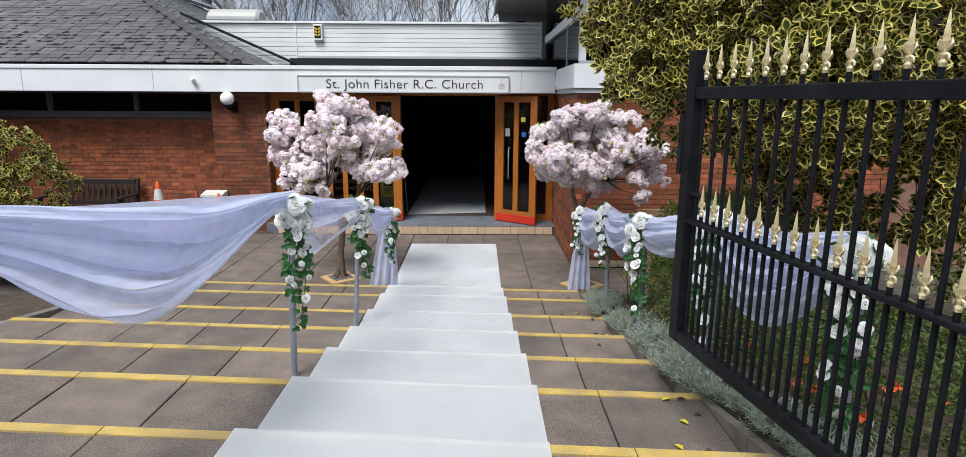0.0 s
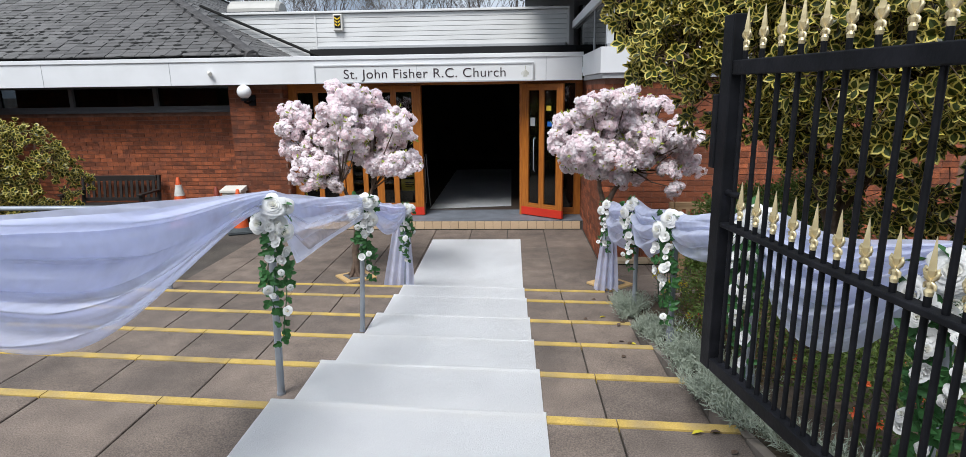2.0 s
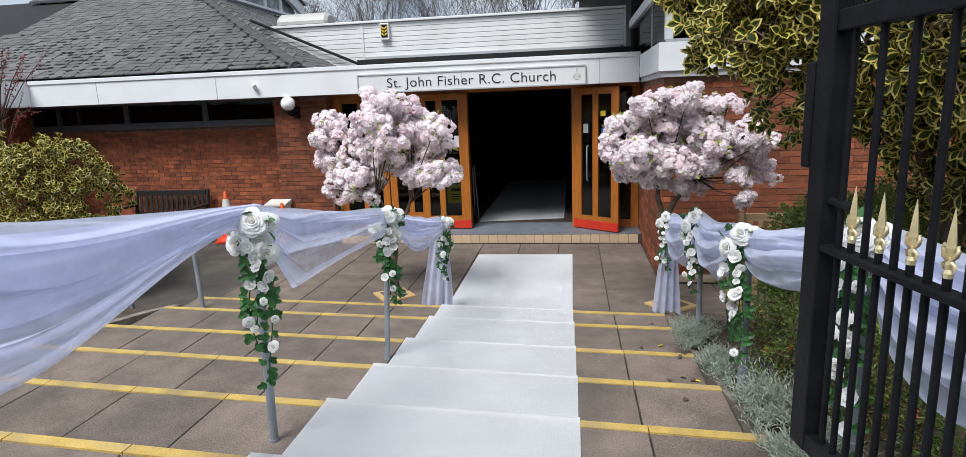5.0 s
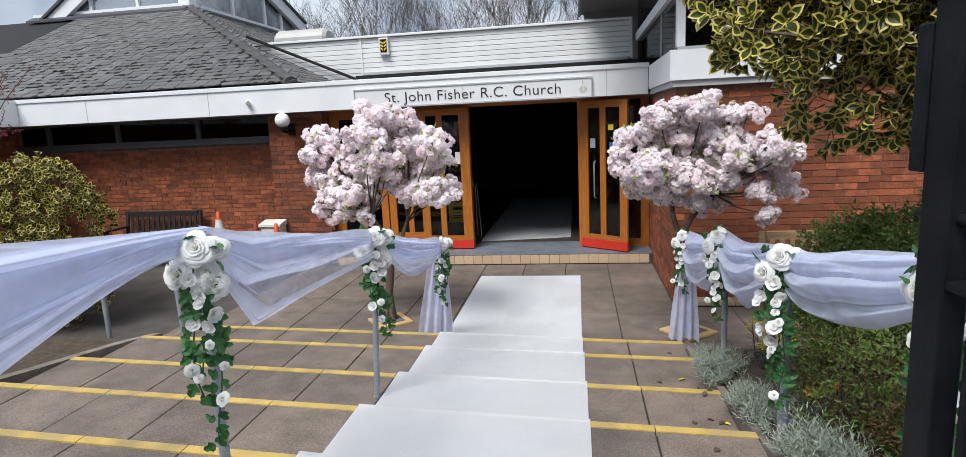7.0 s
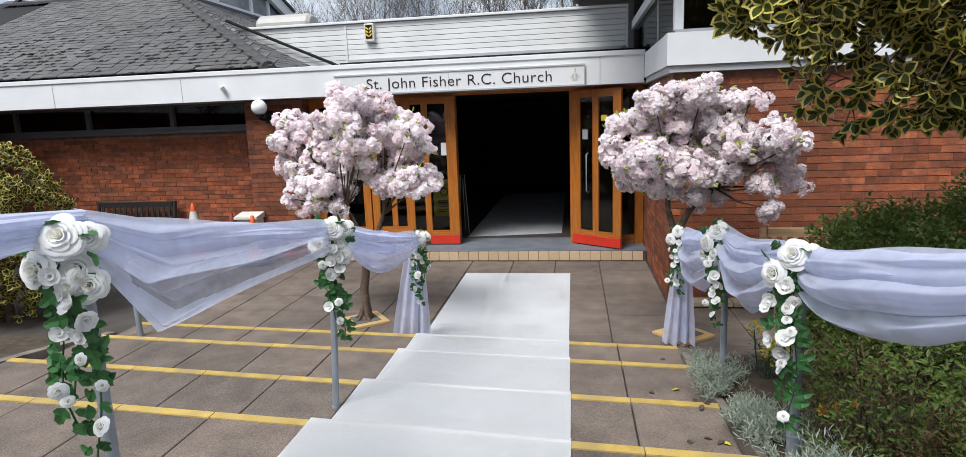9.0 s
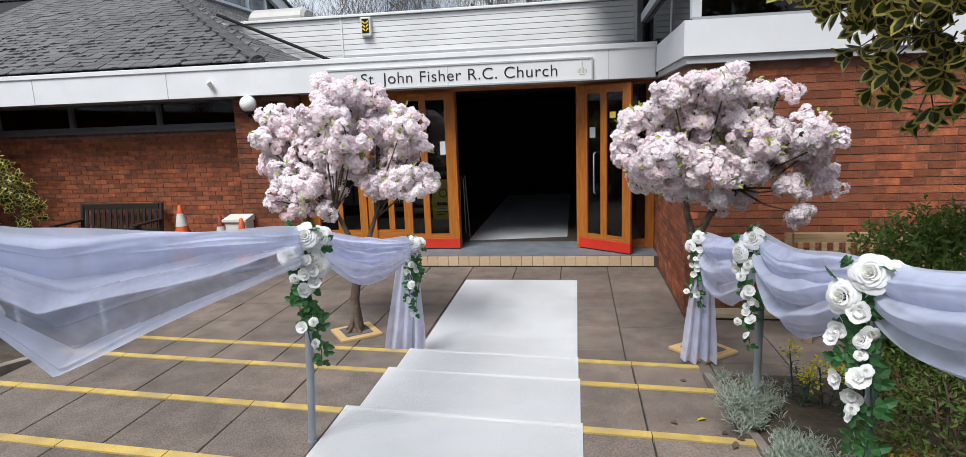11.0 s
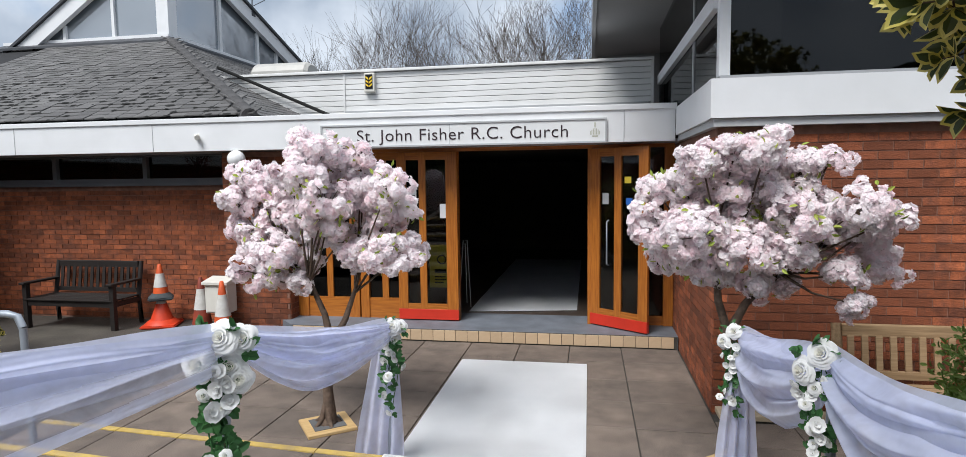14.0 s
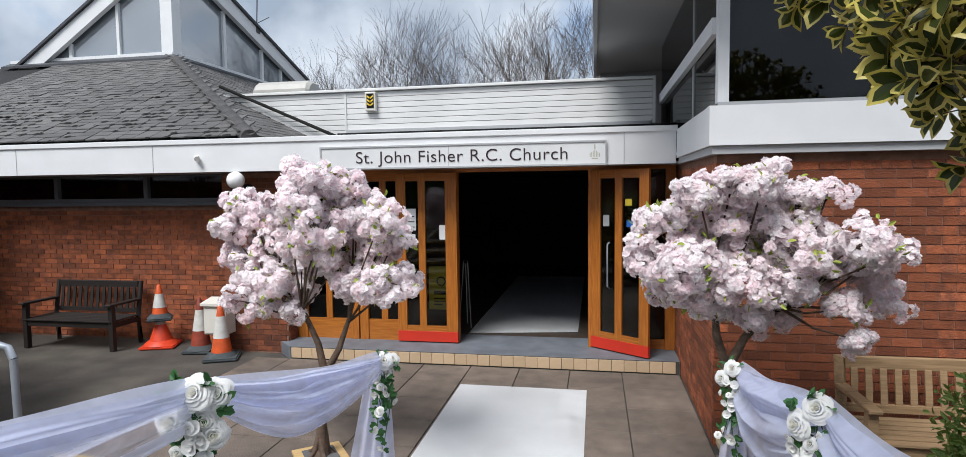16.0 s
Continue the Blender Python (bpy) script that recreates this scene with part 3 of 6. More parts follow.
# slate roof of the wing, hipped
PITCHR = math.tan(radians(26))
EAVE_Y, EAVE_Z, HIP_X = 10.80, 2.93, -3.80
RUN = 4.55
bm = bmesh.new()
a = [bm.verts.new(p) for p in ((-14, EAVE_Y, EAVE_Z), (HIP_X, EAVE_Y, EAVE_Z), (HIP_X - RUN, EAVE_Y + RUN, EAVE_Z + RUN * PITCHR), (-14, EAVE_Y + RUN, EAVE_Z + RUN * PITCHR))]
b = [bm.verts.new(p) for p in ((HIP_X, EAVE_Y + 9, EAVE_Z), (HIP_X - RUN, EAVE_Y + 9, EAVE_Z + RUN * PITCHR))]
bm.faces.new(a)
bm.faces.new((a[1], b[0], b[1], a[2]))
for v in bm.verts:
    v.co.z -= 0.035
# deck coloured near-black, which paints the shade into the slate gaps
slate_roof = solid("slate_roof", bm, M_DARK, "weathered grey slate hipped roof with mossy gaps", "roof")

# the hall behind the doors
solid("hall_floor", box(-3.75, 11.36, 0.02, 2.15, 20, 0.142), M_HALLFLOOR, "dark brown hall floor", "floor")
# walls and ceiling carry the hall's gloom in their dark colour
solid("hall_wall_north", box(-3.6, 19.8, 0.1, 2.2, 20, 2.6), M_HALL, "hall end wall coloured dark for the gloom", "wall")
solid("hall_wall_west", box(-3.75, 11.8, 0.0, -3.6, 20, 2.6), M_HALL, "hall side wall coloured dark for the gloom", "wall")
solid("hall_wall_east", box(2.0, 11.6, 0.1, 2.15, 20, 2.6), M_HALL, "hall side wall coloured dark for the gloom", "wall")
solid("hall_ceiling", box(-3.75, 11.4, 2.51, 2.15, 20, 2.6), M_HALL, "hall ceiling coloured dark for the gloom", "ceiling")

# raised threshold with a cream tiled front
solid("threshold", prism([(-3.55, 10.98), (-3.3, 10.735), (1.667, 10.735), (1.667, 11.7), (-3.44, 11.7), (-3.44, 11.0)], -0.02, 0.15), M_STEPBLUE, "blue-grey painted doorstep before the doors", "doorstep")

# unseen hedge behind the camera, added to block low sky where mirrored trees stand
rngb = random.Random(17)
for x in range(-26, 27, 4):
    ob = thing("sky_block_hedge", "tall dark unseen hedge added to block the low sky", "hedge", pose(x, -11 + 0.6 * math.sin(x), 1.0), "street hedge")
    bm = bmesh.new()
    nx, nz = 10, 12
    h = 4.6 + rngb.uniform(-0.6, 0.8)
    front = [[bm.verts.new((-2.1 + 4.2 * i / nx, 0.5 * noise.noise((x + i * 0.7, j * 0.7, 1)) + 0.5, h * j / nz + (0.3 * noise.noise((x + i, 3, 2)) if j == nz else 0))) for j in range(nz + 1)] for i in range(nx + 1)]
    rear = [[bm.verts.new((-2.1 + 4.2 * i / nx, -0.9, h * j / nz)) for j in (0, nz)] for i in range(nx + 1)]
    for i in range(nx):
        for j in range(nz):
            bm.faces.new((front[i][j], front[i][j + 1], front[i + 1][j + 1], front[i + 1][j]))
        bm.faces.new((front[i][nz], rear[i][1], rear[i + 1][1], front[i + 1][nz]))
        bm.faces.new((rear[i][1], rear[i][0], rear[i + 1][0], rear[i + 1][1]))
    part("foliage", bm, M_GRASS, ob)

# doors: a wooden screen with one leaf folded back flat and one standing open
def leaf(ob, w, z0, z1, glaze, t=0.045, kick=0.14, name_prefix=""):
    """A framed door leaf in the plane y=0 from x=0 to w; glaze: pairs of x between which panes stand."""
    top, low = z1 - 0.105, z0 + kick + 0.075
    xs = [0.0] + [v for g in glaze for v in g] + [w]
    for a, b in zip(xs[0::2], xs[1::2]):
        part("stile", box(a, -t / 2, z0 + kick, b, t / 2, z1, bevel=0.004), M_OAK, ob)
    for a, b in glaze:
        part("rail", box(a, -t / 2 + 0.002, top, b, t / 2 - 0.002, z1), M_OAKX, ob)
        part("rail", box(a, -t / 2 + 0.002, z0 + kick, b, t / 2 - 0.002, low), M_OAKX, ob)
        part("pane", box(a, -0.003, low, b, 0.003, top), M_GLASS, ob)
    part("kick_plate", box(0, -t / 2 - 0.004, z0, w, t / 2 + 0.004, z0 + kick, bevel=0.003), M_RED, ob, "red painted kick plate")


door_r = thing("door_1", "varnished oak glazed door leaf standing open with red kick plate", "door", pose(0.635, 11.27, 0, 0, 0, math.degrees(math.atan2(-0.49, 0.69))), kind="structure")
leaf(door_r, 0.84, 0.165, 2.42, [(0.155, 0.37), (0.47, 0.71)])
part("pull_handle", tube([(0.30, -0.03, 0.95), (0.30, -0.075, 0.97), (0.30, -0.075, 1.5), (0.30, -0.03, 1.52)], 0.009, 8), M_STEEL, door_r)
bm = box(0.51, -0.0075, 1.98, 0.60, -0.0045, 2.06)
part("notice", bm, M_YELLOWSIGN, door_r, "small yellow notice")
part("notice", box(0.19, -0.0075, 1.72, 0.28, -0.0045, 1.86), M_GREYTRIM, door_r)
part("notice", box(0.53, -0.0075, 1.72, 0.62, -0.0045, 1.80), mat("blue_notice", (0.02, 0.12, 0.45), 0.5, 0.03), door_r, "round blue notice")
door_l = thing("door_2", "varnished oak glazed door leaf folded back with red kick plate", "door", pose(-1.93, 11.20, 0), kind="structure")
leaf(door_l, 0.83, 0.165, 2.42, [(0.13, 0.305), (0.40, 0.675)])
part("notice", box(0.14, -0.0085, 1.66, 0.27, -0.0045, 1.95), M_PAPER, door_l, "white paper notice")
part("notice", box(0.20, -0.0085, 1.54, 0.26, -0.0045, 1.61), M_PAPER, door_l, "small white label")
part("notice", box(0.59, -0.0085, 1.54, 0.67, -0.0045, 1.73), M_PAPER, door_l, "white paper notice")
for k in range(3):
    part("notice_line", box(0.16, -0.0105, 1.70 + 0.07 * k, 0.25, -0.0088, 1.712 + 0.07 * k), M_INK, door_l)

screen = tagged(new("door_screen"), "varnished oak door screen with narrow glazed lights", "door screen", kind="structure")
part("head", box(-3.43, 11.24, 2.425, 1.67, 11.36, 2.475), M_OAKX, screen)
for x0, x1 in ((-3.43, -3.28), (-2.64, -2.52), (-2.50, -2.38), (-1.93, -1.84), (-1.20, -1.10), (0.60, 0.66), (1.55, 1.67)):
    part("post", box(x0, 11.24, 0.15, x1, 11.34, 2.425, bevel=0.004), M_OAK, screen)
for x0, x1, mid in ((-3.28, -2.64, -2.96), (-2.38, -1.93, -2.15)):
    part("bottom_rail", box(x0, 11.26, 0.15, x1, 11.32, 0.43), M_OAKX, screen)
    part("top_rail", box(x0, 11.26, 2.32, x1, 11.32, 2.425), M_OAKX, screen)
    part("glazing_bar", box(mid - 0.045, 11.265, 0.43, mid + 0.045, 11.315, 2.32, bevel=0.004), M_OAK, screen)
    part("pane", box(x0, 11.288, 0.43, mid - 0.045, 11.294, 2.32), M_DARKGLASS, screen)
    part("pane", box(mid + 0.045, 11.288, 0.43, x1, 11.294, 2.32), M_DARKGLASS, screen)
for x0, x1 in ((-1.84, -1.20), (0.66, 1.55)):
    part("bottom_rail", box(x0, 11.275, 0.15, x1, 11.335, 0.27), M_OAKX, screen)
    part("pane", box(x0, 11.30, 0.27, x1, 11.306, 2.425), M_DARKGLASS, screen)
part("inner_bar", box(-1.62, 11.36, 0.15, -1.57, 11.42, 2.42), M_OAK, screen)
part("inner_bar", box(-1.40, 11.40, 0.15, -1.34, 11.46, 2.42), M_OAK, screen)

# poster behind the glass, and an easel in the hall
part("poster", box(0.43, 0.005, 0.60, 0.672, 0.010, 1.18), M_YELLOWSIGN, door_l, "yellow poster with dark writing bars")
ring = bmesh.new()
for k in range(24):
    a0, a1 = k * math.pi / 12, (k + 1) * math.pi / 12
    ring.faces.new([ring.verts.new((0.60 + r * math.cos(a), 0.0042, 0.98 + r * math.sin(a))) for r, a in ((0.065, a0), (0.065, a1), (0.048, a1), (0.048, a0))])
part("ring_mark", ring, M_INK, door_l)
for k, (w, h) in enumerate(((0.16, 0.05), (0.15, 0.016), (0.16, 0.016), (0.12, 0.016))):
    z = 0.80 - 0.04 * k - (0.02 if k else 0)
    part("writing_bar", box(0.50, 0.0035, z, 0.50 + w, 0.0048, z + h), M_INK, door_l)
frame_sign = thing("easel_sign", "slim grey easel sign standing in the dark hall", "sign", pose(-1.30, 12.1, 0.145, -10, 0, 6))
part("frame", tube([(0.0, 0, 0), (0.06, 0, 1.0), (0.12, 0, 1.0), (0.18, 0, 0)], 0.008, 6), M_GREYTRIM, frame_sign)
part("strut", tube([(0.09, 0.0, 0.95), (0.09, 0.35, 0.0)], 0.008, 6), M_GREYTRIM, frame_sign)

# tiles on the doorstep's front
step_tiles = solid("doorstep_tiles", box(-3.28, 10.728, -0.02, 1.66, 10.733, 0.146), M_JOINT, "cream tiled riser of the doorstep", "tiles")
tile_mesh = mesh_of("tile", box(-0.0715, -0.012, 0, 0.0715, 0.0, 0.135, bevel=0.003), M_TILE)
for k in range(33):
    part("tile", tile_mesh, None, step_tiles, at=pose(-3.19 + 0.148 * k, 10.728, 0.006))

# church sign
sign = thing("church_sign", "long white church name board with dark lettering", "sign", pose(-0.97, 10.715, 2.61))
part("board", box(-1.79, -0.022, -0.142, 1.79, 0.0, 0.142, bevel=0.003), M_SIGN, sign)
bm = bmesh.new()
for r in ((-1.79, -0.145, 1.79, -0.125), (-1.79, 0.125, 1.79, 0.145), (-1.79, -0.125, -1.772, 0.125), (1.772, -0.125, 1.79, 0.125)):
    box(r[0], -0.034, r[1], r[2], -0.0225, r[3], bm)
part("frame", bm, M_GREYTRIM, sign)
part("board_joint", box(-0.108, -0.0245, -0.124, -0.102, -0.0222, 0.124), M_GREYTRIM, sign)
curve = bpy.data.curves.new("sign_text", "FONT")
curve.body = "St. John Fisher R.C. Church"
curve.size, curve.extrude, curve.space_character, curve.offset = 0.21, 0.002, 1.05, -0.0012
curve.align_x = "CENTER"
tmp = new("sign_text", curve)
bpy.context.view_layer.update()
text_mesh = bpy.data.meshes.new_from_object(tmp.evaluated_get(bpy.context.evaluated_depsgraph_get()))
bpy.data.objects.remove(tmp)
text_mesh.materials.clear()
text_mesh.materials.append(M_LETTER)
xs = [v.co.x for v in text_mesh.vertices]
fit_x = 2.64 / (max(xs) - min(xs))
# each letter stands as a piece of its own
tbm = bmesh.new()
tbm.from_mesh(text_mesh)
todo = set(tbm.verts)
while todo:
    island, stack = set(), [min(todo, key=lambda v: (v.co.x, v.co.y))]
    while stack:
        v = stack.pop()
        if v in todo:
            todo.discard(v)
            island.add(v)
            stack += [e.other_vert(v) for e in v.link_edges]
    lb = bmesh.new()
    made = {v: lb.verts.new(v.co) for v in island}
    for fc in {fc for v in island for fc in v.link_faces}:
        lb.faces.new([made[v] for v in fc.verts])
    part("letter", lb, M_LETTER, sign, at=pose(0.02, -0.026, -0.07, 90, 0, 0) @ Matrix.Diagonal((fit_x, 1.0, 1, 1)))
tbm.free()
bm = bmesh.new()
for k in range(7):
    x = 1.655 + 0.018 * (k - 3)
    h = 0.085 - 0.014 * abs(k - 3)
    box(x - 0.0045, -0.0245, -0.05, x + 0.0045, -0.0225, -0.05 + h, bm)
box(1.62, -0.0245, -0.075, 1.69, -0.0225, -0.06, bm)
box(1.648, -0.0245, 0.04, 1.662, -0.0225, 0.095, bm)
part("emblem", bm, M_EMBLEM, sign)

# fittings on the facade
globe = thing("globe_lamp", "white opal globe wall lamp on a dark bracket", "lamp", pose(-3.97, 11.01, 2.22))
part("globe", lathe([(0.03, -0.01)] + [(0.115 * math.sin(a), 0.105 - 0.115 * math.cos(a)) for a in [0.3 + 0.28 * k for k in range(10)]] + [(0.01, 0.22)], 24, at=(0, -0.3, 0.03)), M_GLOBE, globe)
bm = box(-0.06, -0.03, -0.10, 0.06, 0.0, 0.08, bevel=0.006)
tube([(0, -0.02, -0.02), (0, -0.2, -0.05), (0, -0.3, -0.03), (0, -0.3, 0.03)], 0.022, 10, bm)
lathe([(0.06, 0.0), (0.065, 0.04)], 16, bm, (0, -0.3, -0.01))
part("bracket", bm, M_BLACK, globe)
sensor = thing("security_sensor", "small cream movement sensor on the fascia", "sensor", pose(-4.52, 10.72, 2.66))
part("mount", box(-0.03, -0.04, -0.02, 0.02, 0.0, 0.03, bevel=0.005), M_METER, sensor)
part("head", tube([(0.0, -0.03, 0), (0.05, -0.09, -0.02)], [0.032, 0.035], 12), M_METER, sensor, "cream plastic sensor head")
alarm = thing("alarm_box", "yellow and black alarm box on the boarded wall", "alarm box", pose(-2.99, 13.2, 3.52))
part("case", box(-0.10, -0.09, 0.0, 0.085, 0.0, 0.32, bevel=0.015), M_METER, alarm)
part("front", box(-0.07, -0.096, 0.05, 0.055, -0.091, 0.29), M_BLACK, alarm, "black front plate")
bm = bmesh.new()
for z in (0.08, 0.14, 0.2):
    for s in (-1, 1):
        vs = [bm.verts.new((-0.008 + s * u, -0.0985, z + v)) for u, v in ((0.008, 0.0), (0.055, 0.035), (0.055, 0.065), (0.008, 0.03))]
        bm.faces.new(vs if s > 0 else vs[::-1])
part("chevrons", bm, mat("alarm_yellow", (0.75, 0.52, 0.02), 0.5, 0.03), alarm, "yellow chevrons")
meter = thing("meter_box", "cream plastic meter box on the brick wall", "meter box", pose(-4.40, 10.985, 0.26))
part("case", box(-0.17, -0.22, 0, 0.17, 0, 0.40, bevel=0.012), M_METER, meter)
part("door", box(-0.15, -0.232, 0.02, 0.15, -0.221, 0.36, bevel=0.004), M_METER, meter)
bm = prism([(-0.19, -0.26), (0.19, -0.26), (0.19, 0.0), (-0.19, 0.0)], 0.40, lambda x, y: 0.46 + 0.2 * (y + 0.13))
part("lid", bm, M_METER, meter)
tap = thing("wall_tap", "small brass tap on the brick wall", "tap", pose(-5.0, 11.46, 0.58))
part("body", tube([(0, 0, 0), (0, -0.06, 0), (0, -0.08, -0.05)], 0.012, 8), M_GOLD, tap)
part("cross_head", tube([(-0.03, -0.05, 0.035), (0.03, -0.05, 0.035)], 0.008, 8), M_RED, tap)


# traffic cones
def cone(at, h, label, red, foot=None, sleeve=(0.40, 0.78), wide=0.135, base=0.19):
    """red: the body's paint; foot: the base's material; sleeve: where the white band runs, as shares of the height."""
    ob = thing("traffic_cone", label, "traffic cone", at, "traffic cones")
    foot = foot or M_CONEBASE

    def prof(z):
        return wide * (1 - z / h) + 0.024
    bm = prism([(-base, -base), (base, -base), (base, base), (-base, base)], 0, 0.045)
    bmesh.ops.bevel(bm, geom=list(bm.edges), offset=0.016, segments=2, affect="EDGES")
    lathe([(prof(0) + 0.045, 0.042), (prof(0.03) + 0.02, 0.075), (prof(0.09) + 0.004, 0.10)], 24, bm)
    part("base", bm, foot, ob, "dark rubber base" if foot is M_CONEBASE else "red plastic base")
    za, zb = sleeve[0] * h, sleeve[1] * h
    part("lower_body", lathe([(prof(0.09), 0.09), (prof(za), za)], 24), red, ob)
    part("sleeve", lathe([(prof(za) + 0.003, za), (prof(zb) + 0.003, zb)], 24), M_CONEWHITE, ob, "grubby white reflective sleeve")
    part("tip", lathe([(prof(zb), zb), (prof(h - 0.01), h - 0.01), (0.016, h), (0.010, h - 0.02)], 24), red, ob)
    return ob


M_CONERED = mat("cone_faded_red", (0.27, 0.045, 0.022), 0.6, 0.2, 10, 0.1, 60, second=(0.12, 0.03, 0.022), second_scale=6, second_amount=0.7)
M_CONEBRIGHT = mat("cone_bright_red", (0.62, 0.055, 0.018), 0.45, 0.12, 12, 0.1, 60)
cone(pose(-5.53, 11.12, -0.028, 0, 0, 20), 0.46, "squat red traffic cone under a smaller cone", M_CONEBRIGHT, M_CONEBRIGHT, (0.72, 0.98), 0.165, 0.235)
cone(pose(-5.53, 11.12, 0.36, 0, 0, 35), 0.52, "orange and white cone stacked on another cone", M_ORANGE, None, (0.36, 0.74), 0.10, 0.165)
cone(pose(-4.76, 10.95, -0.028, 0, 0, 12), 0.76, "faded dark red and white traffic cone by the wall", M_CONERED, None, (0.40, 0.78), 0.125, 0.2)
cone(pose(-4.24, 10.66, -0.028, 0, 0, 24), 0.76, "orange and white traffic cone beside the meter box", M_ORANGE, None, (0.38, 0.76), 0.125, 0.22)


# garden benches
def bench(at, w, material, label, tall=0.92):
    ob = thing("garden_bench", label, "bench", at)
    hw = w / 2
    for s in (-1, 1):
        x = s * (hw - 0.035)
        part("front_leg", box(x - 0.035, -0.56, 0, x + 0.035, -0.49, 0.64, bevel=0.005), material, ob)
        bm = bmesh.new()
        tube([(x, 0.0, 0), (x, -0.03, 0.42), (x, 0.06, tall)], 0.042, 4, bm)
        part("back_leg", bm, material, ob)
        part("armrest", box(x - 0.045, -0.60, 0.64, x + 0.045, 0.0, 0.672, bevel=0.008), material, ob)
        part("side_rail", box(x - 0.02, -0.49, 0.33, x + 0.02, -0.04, 0.40), material, ob)
    part("front_rail", box(-hw + 0.07, -0.545, 0.33, hw - 0.07, -0.505, 0.41), material, ob)
    for k in range(6):
        y = -0.57 + 0.092 * k
        part("seat_slat", box(-hw + 0.02, y, 0.412, hw - 0.02, y + 0.07, 0.434, bevel=0.004), material, ob)
    part("top_rail", box(-hw + 0.07, 0.025, tall - 0.10, hw - 0.07, 0.065, tall, bevel=0.008), material, ob)
    part("low_rail", box(-hw + 0.07, -0.03, 0.46, hw - 0.07, 0.01, 0.52), material, ob)
    n = int((w - 0.2) / 0.095)
    for k in range(n):
        x = -hw + 0.13 + k * (w - 0.26) / (n - 1)
        b2 = box(x - 0.024, -0.008, 0, x + 0.024, 0.008, tall - 0.60)
        part("back_slat", b2, material, ob, at=pose(0, -0.012, 0.515, -8, 0, 0))
    return ob


bench(pose(-6.72, 11.28, -0.028), 1.5, M_DARKWOOD, "dark-stained wooden garden bench against the brick wall")
bench(pose(3.29, 8.52, -0.012), 1.5, M_TEAK, "weathered pale teak garden bench before the brick wall", 0.88)

# rooflight and lantern on the slate roof
dome = thing("rooflight", "low grey domed rooflight on the flat roof", "rooflight", pose(-4.96, 14.0, 3.96))
bm = bmesh.new()
prof_d = [(-0.30, 0.0), (-0.30, 0.10), (-0.24, 0.20), (-0.12, 0.27), (0.12, 0.27), (0.24, 0.20), (0.30, 0.10), (0.30, 0.0)]
ends = []
for x, s in ((-0.56, 0.80), (-0.50, 0.97), (0.50, 0.97), (0.56, 0.80)):
    ends.append([bm.verts.new((x, y * s, z * s)) for y, z in prof_d])
for u, v in zip(ends, ends[1:]):
    for k in range(7):
        bm.faces.new((u[k], v[k], v[k + 1], u[k + 1]))
bm.faces.new(ends[0])
bm.faces.new(ends[-1][::-1])
part("dome", bm, M_DOME, dome)
part("upstand", box(-0.55, -0.3, -0.03, 0.55, 0.3, 0.03), M_LEAD, dome)

LC, LA, LS = Vector((HIP_X - RUN, EAVE_Y + RUN, 5.17)), 7.30, 5.27
lantern = tagged(new("roof_lantern"), "glazed roof lantern with white bargeboards above the slates", "roof lantern", kind="structure")


def barge(p0, p1, out, w=0.36, t=0.12):
    p0, p1, out = Vector(p0), Vector(p1), Vector(out)
    down = Vector((0, 0, -1))
    bm = bmesh.new()
    q = []
    for p in (p0, p1):
        for a in (0, 1):
            for b in (0, 1):
                q.append(bm.verts.new(p + down * w * a + out * t * b))
    for fidx in ((0, 1, 3, 2), (4, 6, 7, 5), (0, 4, 5, 1), (2, 3, 7, 6), (0, 2, 6, 4), (1, 5, 7, 3)):
        bm.faces.new([q[i] for i in fidx])
    return bm


cx, cy = LC.x, LC.y
part("corner_post", box(cx - 0.27, cy - 0.012, LC.z - 0.02, cx + 0.012, cy + 0.27, LA - 0.3), M_WHITE, lantern)
part("bargeboard", barge((cx + 0.05, cy - 0.02, LA + 0.35), (cx - 4.2, cy - 0.02, LA + 0.35 - 4.25 * 0.66), (0, -1, 0)), M_WHITE, lantern)
part("bargeboard", barge((cx + 0.02, cy - 0.05, LA + 0.35), (cx + 0.02, cy + 6.0, LA + 0.35 - 6.05 * 0.335), (1, 0, 0)), M_WHITE, lantern)
part("roof_edge", barge((cx + 0.05, cy + 0.2, LA + 0.43), (cx - 4.2, cy + 0.2, LA + 0.43 - 4.25 * 0.66), (0, -1, 0), 0.07, 0.4), M_LEAD, lantern)
part("roof_edge", barge((cx - 0.2, cy - 0.05, LA + 0.43), (cx - 0.2, cy + 6.0, LA + 0.43 - 6.05 * 0.335), (1, 0, 0), 0.07, 0.4), M_LEAD, lantern)
part("sill", box(cx - 4.2, cy - 0.03, LC.z + 0.02, cx - 0.0, cy + 0.10, LC.z + 0.10), M_WHITE, lantern)
part("sill", box(cx - 0.1, cy + 0.1, LC.z + 0.02, cx + 0.03, cy + 5.6, LC.z + 0.10), M_WHITE, lantern)
